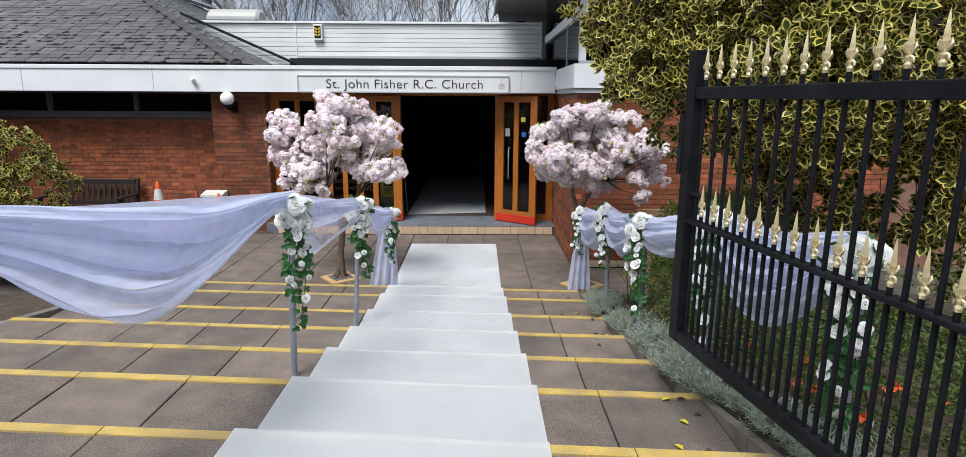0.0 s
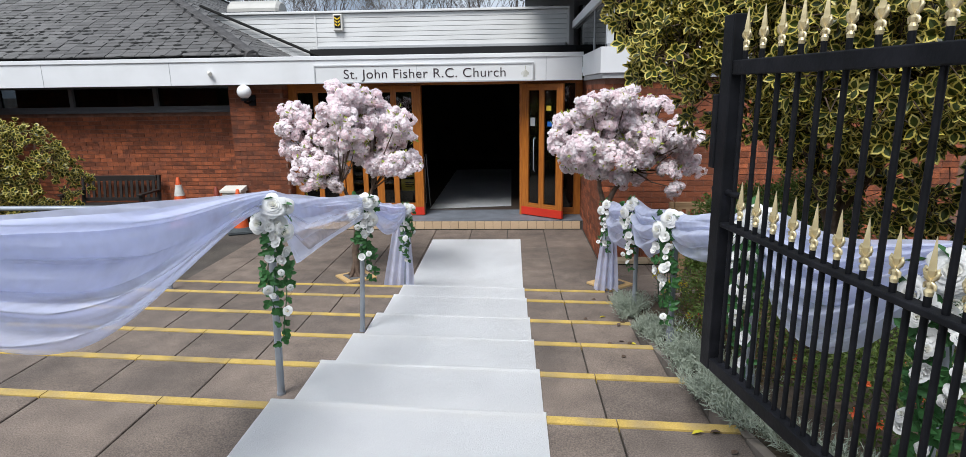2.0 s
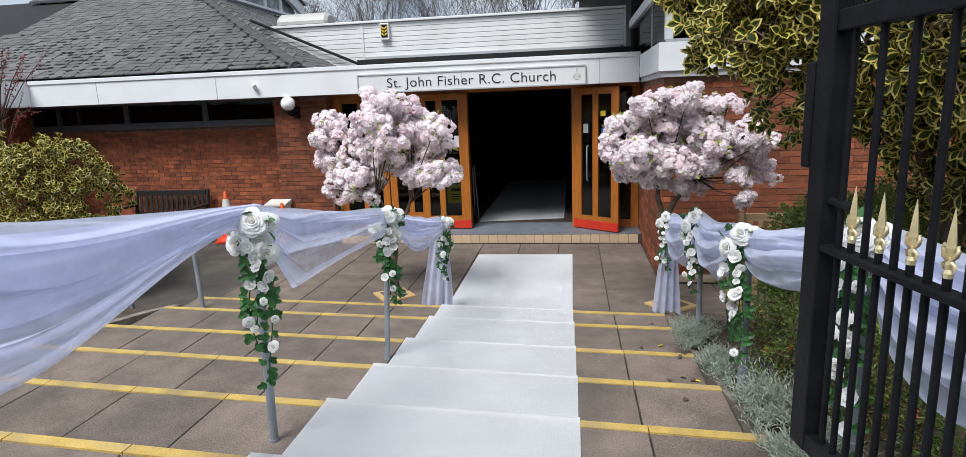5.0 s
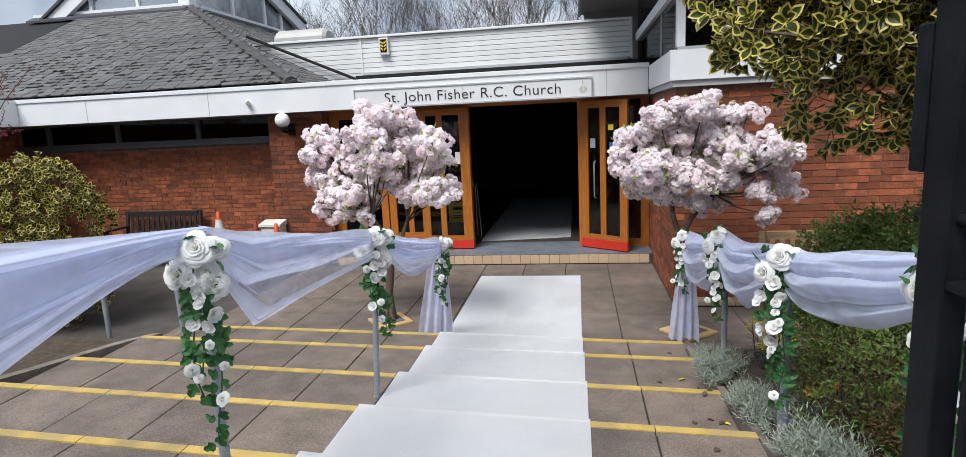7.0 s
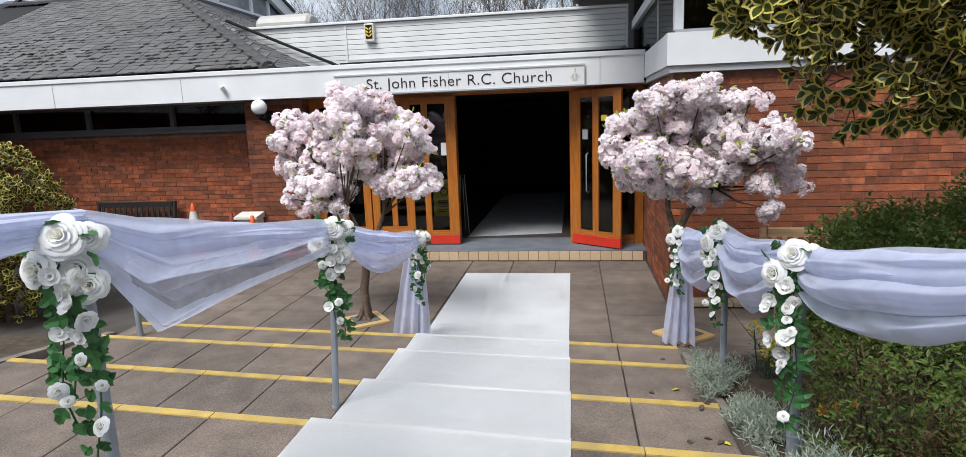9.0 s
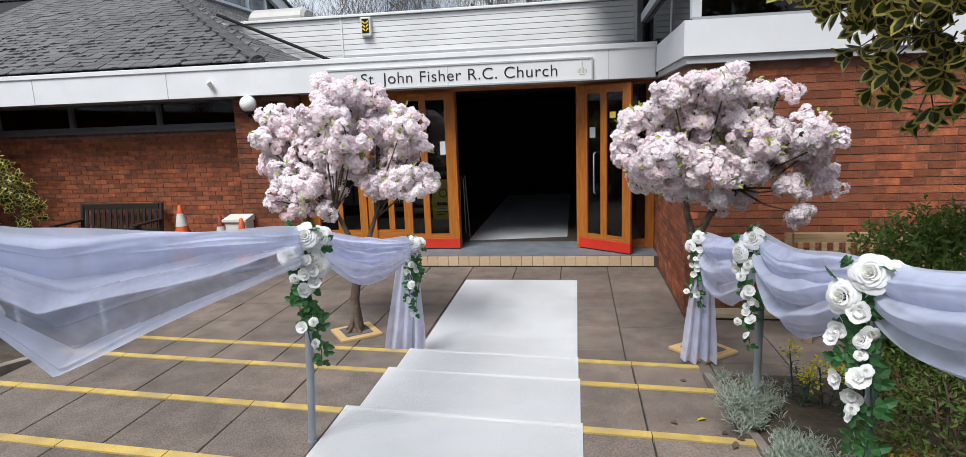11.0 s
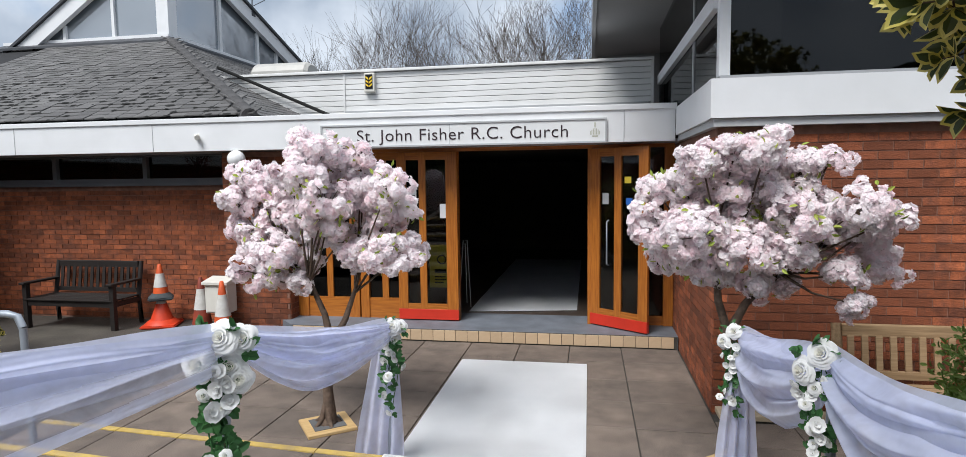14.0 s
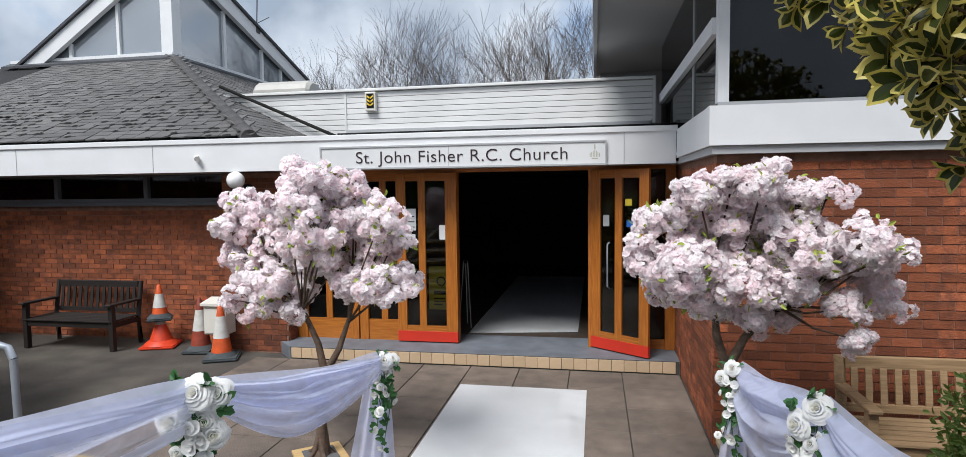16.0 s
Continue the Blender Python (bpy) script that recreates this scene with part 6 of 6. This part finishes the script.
def euphorbia(at, seed):
    rng = random.Random(seed)
    ob = thing("euphorbia", "blue-green spurge with yellow flower heads", "plant", pose(*at))
    fol, fl = bmesh.new(), bmesh.new()
    for k in range(6):
        base = Vector((rng.uniform(-.1, .1), rng.uniform(-.12, .12), 0))
        tip = base + Vector((rng.uniform(-.14, .14), rng.uniform(-.12, .12), rng.uniform(0.28, 0.46)))
        for q in range(26):
            t = 0.25 + 0.75 * q / 25
            add_leaf(fol, facing(base.lerp(tip, t), (tip - base).normalized(), q * 2.4) @ Matrix.Rotation(-0.35, 4, "Y"), 0.06, 0.009)
        tube([base, tip], 0.005, 5, fol)
        if k < 4:
            for _ in range(46):
                e = Vector((rng.gauss(0, 1), rng.gauss(0, 1), rng.gauss(0.2, .8))).normalized()
                add_leaf(fl, facing(tip + e * rng.uniform(0.02, 0.06), e, rng.uniform(0, 6)) @ Matrix.Rotation(-1.2, 4, "Y"), 0.02, 0.016)
    part("foliage", fol, petal_mat("spurge_leaf", (0.06, 0.11, 0.075), (0.09, 0.15, 0.09), 0.1, 0.2), ob)
    tagged(part("inflorescence", fl, M_YELLOWFLOWER, ob, "yellow flower heads"), kind="stuff")


euphorbia((1.98, 6.35, 0.16), 3)
euphorbia((2.22, 6.15, 0.18), 6)
rng = random.Random(47)
for k in range(16):
    x, y = rng.uniform(1.95, 2.9), rng.uniform(2.4, 4.2)
    ob = thing("bedding_flower", "small red bedding flower among green leaves", "flower", pose(x, y, bed_z(x, y)), "bedding flowers")
    bm = bmesh.new()
    for q in range(9):
        add_leaf(bm, facing((0, 0, 0.10), Vector((math.cos(q * .7), math.sin(q * .7), 0.8)), q) @ Matrix.Rotation(-0.5, 4, "Y"), 0.035, 0.026)
    part("bloom", bm, M_REDFLOWER, ob)
    part("stalk", tube([(0, 0, -0.01), (0.005, 0, 0.11)], 0.004, 5), M_SHRUB, ob)
for k in range(3):
    x, y = 1.80 + 0.09 * k, 4.95 + 0.06 * k
    ob = thing("daffodil", "yellow and cream daffodil at the bed's edge", "flower", pose(x, y, bed_z(x, y)), "daffodils")
    part("stalk", tube([(0, 0, -0.01), (0.0, 0.01, 0.2), (-0.02, -0.02, 0.23)], 0.004, 5), M_SHRUB, ob)
    bm = bmesh.new()
    for q in range(6):
        add_leaf(bm, facing((-0.02, -0.03, 0.23), (-0.4, -1, 0.3), q * 1.05) @ Matrix.Rotation(-0.15, 4, "Y"), 0.036, 0.02)
    part("petals", bm, M_YELLOWFLOWER, ob)
    part("trumpet", tube([(-0.02, -0.03, 0.23), (-0.03, -0.055, 0.238)], [0.008, 0.013], 8), M_ORANGE, ob)

# fallen leaves on the steps
rng = random.Random(53)
for k in range(26):
    y = rng.uniform(2.0, 6.9)
    x = 1.47 - abs(rng.gauss(0, 0.14))
    z = next((zz for yy, zz in STEP if y < nose(yy, x) - 0.02), TERRACE)
    bm = bmesh.new()
    add_leaf(bm, pose(0, 0, 0.006, rng.uniform(-12, 12), rng.uniform(-12, 12), rng.uniform(0, 360)), rng.uniform(0.04, 0.07), 0.03)
    tagged(part("fallen_leaf", bm, M_YELLOWFLOWER if k % 3 == 0 else M_BARK, at=pose(x, y, z)), "dry fallen leaf lying on a step", "leaf", "fallen leaves")


# bare trees behind the church
def bare_tree(at, h, seed):
    rng = random.Random(seed)
    ob = thing("bare_tree", "leafless tree behind the church", "tree", pose(*at), "bare trees")
    bm, tw = bmesh.new(), bmesh.new()

    def grow(p, d, l, r, n):
        q = p + d * l
        mid = p.lerp(q, 0.5) + Vector((rng.gauss(0, .05), rng.gauss(0, .05), 0)) * l
        tube([p, mid, q], [r, r * 0.85, r * 0.65], 6 if n > 3 else 3, bm if n > 3 else tw, caps=False)
        if n == 0:
            return
        for k in range(3):
            e = (d + Vector((rng.gauss(0, .38), rng.gauss(0, .38), rng.gauss(0.18, .2)))).normalized()
            grow(p.lerp(q, rng.uniform(0.55, 1.0)), e, l * rng.uniform(0.62, 0.85), max(r * 0.54, 0.0065), n - 1)

    for k in range(3):
        d0 = Vector((rng.gauss(0, .16), rng.gauss(0, .1), 1)).normalized()
        grow(Vector((rng.uniform(-.4, .4), 0, 0)), d0, h * 0.34, 0.075, 5)
    part("trunk", bm, M_TWIG, ob)
    tagged(part("twiggery", tw, M_TWIG, ob), kind="stuff")


for k, x in enumerate((-17.5, -13.6, -11.0, -8.2, -5.4, -2.6, 0.4, 3.2)):
    bare_tree((x, 33 + (k * 37 % 5), -0.02), (10.3, 11.2, 12.0, 11.4, 12.4, 11.8, 12.2, 11)[k], 60 + k)
rng = random.Random(71)
ob = thing("red_leaved_tree", "slender tree with sparse dark red leaves", "tree", pose(-6.75, 8.6, -0.02))
bm, lf = bmesh.new(), bmesh.new()
tube([(-0.6, 0, 0), (-0.5, 0, 1.6), (-0.35, 0, 2.6)], [0.03, 0.025, 0.012], 8, bm)
for k in range(34):
    s = Vector((-0.5, 0, 1.5)).lerp(Vector((-0.35, 0, 2.6)), rng.random())
    e = s + Vector((rng.uniform(-.7, .75), rng.uniform(-.4, .4), rng.uniform(0.0, 1.1)))
    tube([s, s.lerp(e, 0.5) + Vector((0, 0, 0.06)), e], [0.010, 0.006, 0.002], 4, bm, caps=False)
    for q in range(30):
        p = s.lerp(e, rng.uniform(0.4, 1.0))
        add_leaf(lf, facing(p, Vector((rng.gauss(0, 1), rng.gauss(0, 1), rng.gauss(0.3, 1))).normalized(), rng.uniform(0, 6)), 0.035, 0.018)
part("trunk", bm, M_BARK, ob)
tagged(part("foliage", lf, M_REDLEAF, ob), kind="stuff")

# kerb stones along the beds
kerb_e = solid("kerb_east", box(1.50, 1.4, 0.0, 1.502, 1.41, 0.01), M_JOINT, "low concrete kerb edging the planting bed", "kerb")
for k in range(12):
    y = 1.2 + 0.48 * k
    x = 1.502
    za, zb = bed_z(1.6, y) - 0.01, bed_z(1.6, min(y + 0.47, 7.2)) - 0.01
    bm = prism([(x, y), (x + 0.05, y), (x + 0.05, y + 0.47), (x, y + 0.47)], -0.02, lambda px, py, y=y, za=za, zb=zb: za + (zb - za) * (py - y) / 0.47 + 0.0)
    part("kerb_stone", bm, M_KERB, kerb_e)
kerb_w = solid("kerb_west", box(-3.85, 5.0, 0.0, -3.848, 5.01, 0.01), M_JOINT, "low concrete kerb edging the bed by the handrail", "kerb")
for k in range(12):
    y = 1.4 + 0.48 * k
    za, zb = bed_z(1.6, y) + 0.04, bed_z(1.6, min(y + 0.47, 7.2)) + 0.04
    bm = prism([(-3.86, y), (-3.76, y), (-3.76, y + 0.47), (-3.86, y + 0.47)], -0.02, lambda px, py, y=y, za=za, zb=zb: za + (zb - za) * (py - y) / 0.47)
    part("kerb_stone", bm, M_KERB, kerb_w)
stones = solid("pale_edging", box(1.72, 8.60, -0.02, 4.2, 8.778, 0.012), M_JOINT, "pale stone edging at the wall's foot", "edging")
for k in range(4):
    part("edging_stone", box(1.70 + 0.62 * k, 8.58, 0.013, 2.31 + 0.62 * k, 8.774, 0.06, bevel=0.006), M_STONE, stones)

# paving slabs, each of its own
def slab(parent, x0, x1, ylo, yhi, z, rng):
    """A slab between x0 and x1; ylo and yhi give the edges as functions of x."""
    g = 0.005
    tilt = [rng.uniform(-0.0025, 0.0025) for _ in range(4)]
    pts = [(x0 + g, ylo(x0) + g), (x1 - g, ylo(x1) + g), (x1 - g, yhi(x1) - g), (x0 + g, yhi(x0) - g)]
    bm = bmesh.new()
    lo = [bm.verts.new((x, y, z - 0.028)) for x, y in pts]
    c = (sum(p[0] for p in pts) / 4, sum(p[1] for p in pts) / 4)
    mid = [bm.verts.new((x, y, z - 0.004 + t)) for (x, y), t in zip(pts, tilt)]
    hi = [bm.verts.new((x + (0.004 if x < c[0] else -0.004), y + (0.004 if y < c[1] else -0.004), z + t)) for (x, y), t in zip(pts, tilt)]
    bm.faces.new(hi)
    for i in range(4):
        j = (i + 1) % 4
        bm.faces.new((lo[i], lo[j], mid[j], mid[i]))
        bm.faces.new((mid[i], mid[j], hi[j], hi[i]))
    return part("slab", bm, M_PAVE, parent)


rng = random.Random(81)
# the joint next to the carpet on each step, and the slabs' length
JOINTS = [(-1.30, 0.65), (-1.32, 0.65), (-1.36, 0.63), (-1.36, 0.62), (-1.39, 0.60), (-1.33, 0.58), (-1.30, 0.57)]
for i, (y, z) in enumerate(STEP):
    y0 = 1.65 if i == 0 else STEP[i - 1][0]
    first, pitch = JOINTS[i]
    xs = [X_LEFT] + [first - pitch * k for k in range(4, -2, -1) if first - pitch * k > X_LEFT + 0.12] + [0.0 - 0.05 * (i % 2), 0.95 + 0.01 * i, X_RIGHT]
    for a, b in zip(xs, xs[1:]):
        slab(step_bodies[i], a, b, lambda x, y0=y0: nose(y0, x) + 0.002, lambda x, y=y: nose(y, x) - 0.062, z, rng)
        # painted edge strip, worn along its rim
        bm = prism([(a + 0.003, nose(y, a) - 0.062), (b - 0.003, nose(y, b) - 0.062), (b - 0.003, nose(y, b)), (a + 0.003, nose(y, a))], z - 0.05, z + 0.003)
        part("yellow_edge", bm, M_YELLOW, step_bodies[i], "yellow painted edge strip")
    part("riser", prism([(X_LEFT, nose(y, X_LEFT) - 0.012), (X_RIGHT, nose(y, X_RIGHT) - 0.012), (X_RIGHT, nose(y, X_RIGHT) - 0.006), (X_LEFT, nose(y, X_LEFT) - 0.006)], -0.02, z - 0.05), M_PAVE, step_bodies[i])
landing_top = bpy.data.objects["landing"]
for a in range(-4, 3):
    for b in range(6):
        slab(landing_top, -0.2 + 0.61 * a, -0.2 + 0.61 * (a + 1), lambda x, b=b: nose(1.59 - 0.61 * (b + 1), x), lambda x, b=b: nose(1.59 - 0.61 * b, x), TOP, rng)
xs = [-3.75] + [-3.27 + 0.61 * k for k in range(8)] + [1.66]
ys = [10.70, 10.12, 9.52, 8.92, 8.32, 7.72]
for a, b in zip(xs, xs[1:]):
    for hi_y, lo_y in zip(ys, ys[1:]):
        slab(terrace, a, b, lambda x, v=lo_y: v, lambda x, v=hi_y: v, 0.0, rng)
    slab(terrace, a, min(b, 1.66), lambda x: nose(7.18, x) + 0.03, lambda x: 7.72, 0.0, rng)
for a, b in ((1.66, 2.27), (2.27, 2.88), (2.88, 3.49), (3.49, 4.1)):
    slab(terrace, a, b, lambda x: 8.1, lambda x: 8.58, 0.0, rng)
    slab(terrace, a, b, lambda x: 7.5, lambda x: 8.1, 0.0, rng)
    slab(terrace, a, b, lambda x: 7.0, lambda x: 7.5, 0.0, rng)

# slates: level courses, a slipped or broken one here and there, and dark moss in the joints
rng = random.Random(91)
near_n = 0
joined, moss = bmesh.new(), bmesh.new()
SW, GAUGE = 0.246, 0.150
slate_m = [mesh_of("slate", box(-SW / 2, 0, 0, SW / 2, 0.26, 0.015), M_SLATE), mesh_of("slate_chipped", prism([(-SW / 2, 0.028), (-SW / 2 + 0.05, 0.0), (SW / 2, 0.0), (SW / 2, 0.26), (-SW / 2, 0.26)], 0, 0.015), M_SLATE)]
pitch_a = math.atan(PITCHR)
rows_n = int(RUN / math.cos(pitch_a) / GAUGE) + 1


def moss_tuft(m, w, h):
    """A flat dark cushion of moss, a few facets."""
    n = 7
    ring = [moss.verts.new(m @ Vector((w * math.cos(k * 2 * math.pi / n) * rng.uniform(0.7, 1.2), h * math.sin(k * 2 * math.pi / n) * rng.uniform(0.7, 1.2), 0))) for k in range(n)]
    top = moss.verts.new(m @ Vector((0, 0, 0.012)))
    for k in range(n):
        moss.faces.new((ring[k], ring[(k + 1) % n], top))


for r in range(rows_n):
    s = r * GAUGE
    y, z = EAVE_Y + s * math.cos(pitch_a), EAVE_Z + s * math.sin(pitch_a)
    x = HIP_X - s * math.cos(pitch_a) - 0.07 - (SW / 2 if r % 2 else 0.0)
    while x > -11.2:
        slip = rng.uniform(-0.006, 0.005) if rng.random() > 0.10 else rng.uniform(-0.03, 0.03)
        m = pose(x, y + slip, z + rng.uniform(0.013, 0.018), math.degrees(pitch_a) - 2.2 + rng.uniform(-.4, .4), rng.uniform(-.5, .5), rng.uniform(-.8, .8))
        if near_n < 300 and x > -7.6 and r < 24:
            part("slate", slate_m[1 if rng.random() < 0.08 else 0], None, slate_roof, at=m)
            near_n += 1
        elif rng.random() > 0.012:
            b2 = box(-SW / 2, 0, 0, SW / 2, 0.26, 0.015)
            add_bm(joined, b2, m)
            b2.free()
        # moss grows thickest some way up from the eaves
        thick = 1.3 * math.exp(-((r - 7) / 6.5) ** 2) * (0.55 + 0.9 * noise.noise((x * 0.9, r * 0.25, 5.0)))
        for _ in range(2):
            if rng.random() < thick:
                big = rng.uniform(0.4, 1.0)
                moss_tuft(m @ pose(rng.choice((-SW / 2, SW / 2, rng.uniform(-.1, .1))), rng.uniform(-0.012, 0.02), 0.013), 0.085 * big, 0.055 * big)
        x -= SW + 0.013
for r in range(rows_n):
    s = r * GAUGE
    x0, z = HIP_X - s * math.cos(pitch_a), EAVE_Z + s * math.sin(pitch_a)
    y = EAVE_Y + s * math.cos(pitch_a) + 0.1 + (SW / 2 if r % 2 else 0.0)
    while y < EAVE_Y + 7.5:
        b2 = box(-SW / 2, 0, 0, SW / 2, 0.26, 0.015)
        add_bm(joined, b2, pose(x0, y, z + rng.uniform(0.012, 0.020), 0, 0, 90) @ pose(0, 0, 0, math.degrees(pitch_a) - 2, 0, 0))
        b2.free()
        y += SW + 0.006
tagged(part("moss", moss, M_MOSS, slate_roof, "dark moss cushions between the slates"), kind="stuff")
tagged(part("slates", joined, M_SLATE, slate_roof), kind="stuff")
for k in range(17):
    s = 0.02 + 0.375 * k
    p = Vector((HIP_X, EAVE_Y, EAVE_Z)) + Vector((-1, 1, PITCHR)).normalized() * s
    bm = bmesh.new()
    tube([(0, 0, 0), (0, 0, 0.385)], [0.112, 0.110], 12, bm)
    part("ridge_tile", bm, M_HIP, slate_roof, at=Matrix.Translation(p + Vector((0, 0, -0.02))) @ Vector((-1, 1, PITCHR)).to_track_quat("Z", "Y").to_matrix().to_4x4())
# dark verge where the slates meet the boarded wall
part("verge", tube([(-3.35, 13.12, 3.0), (-3.85, 13.1, 3.22), (-5.75, 13.1, 4.04)], 0.03, 6), M_MOSS, slate_roof)

# bricks, laid last
rng = random.Random(97)
left = {"front": 190, "side": 110}
for ob, o, d, length, z0, z1, near, phase in brick_jobs:
    nrm = d.cross(Vector((0, 0, 1)))
    turn = Matrix.Rotation(math.atan2(d.y, d.x), 4, "Z")
    joined = bmesh.new()
    courses = int((z1 - z0 + 0.01) / COURSE)
    for c in range(courses):
        z = z0 + c * COURSE
        u = -PITCH / 2 if c % 2 else 0.0
        while u < length - 0.02:
            a, b = max(u, 0.0), min(u + BL, length)
            u += PITCH
            if b - a < 0.04:
                continue
            mid = (a + b) / 2
            p = o + d * mid + nrm * (0.007 + rng.uniform(-0.0015, 0.0015))
            p.z = z + rng.uniform(-0.001, 0.001)
            full = b - a > BL - 0.001
            if near and full and left[near] > 0 and c >= 4 and (mid < 1.6 if near == "front" else mid > 1.3):
                left[near] -= 1
                part("brick", brick_mesh, None, ob, at=Matrix.Translation(p) @ turn)
            else:
                b2 = box(-(b - a) / 2, 0, 0, (b - a) / 2, 0.02, BH)
                add_bm(joined, b2, Matrix.Translation(p) @ turn)
                b2.free()
    tagged(part("bricks", joined, M_BRICK, ob), kind="stuff")
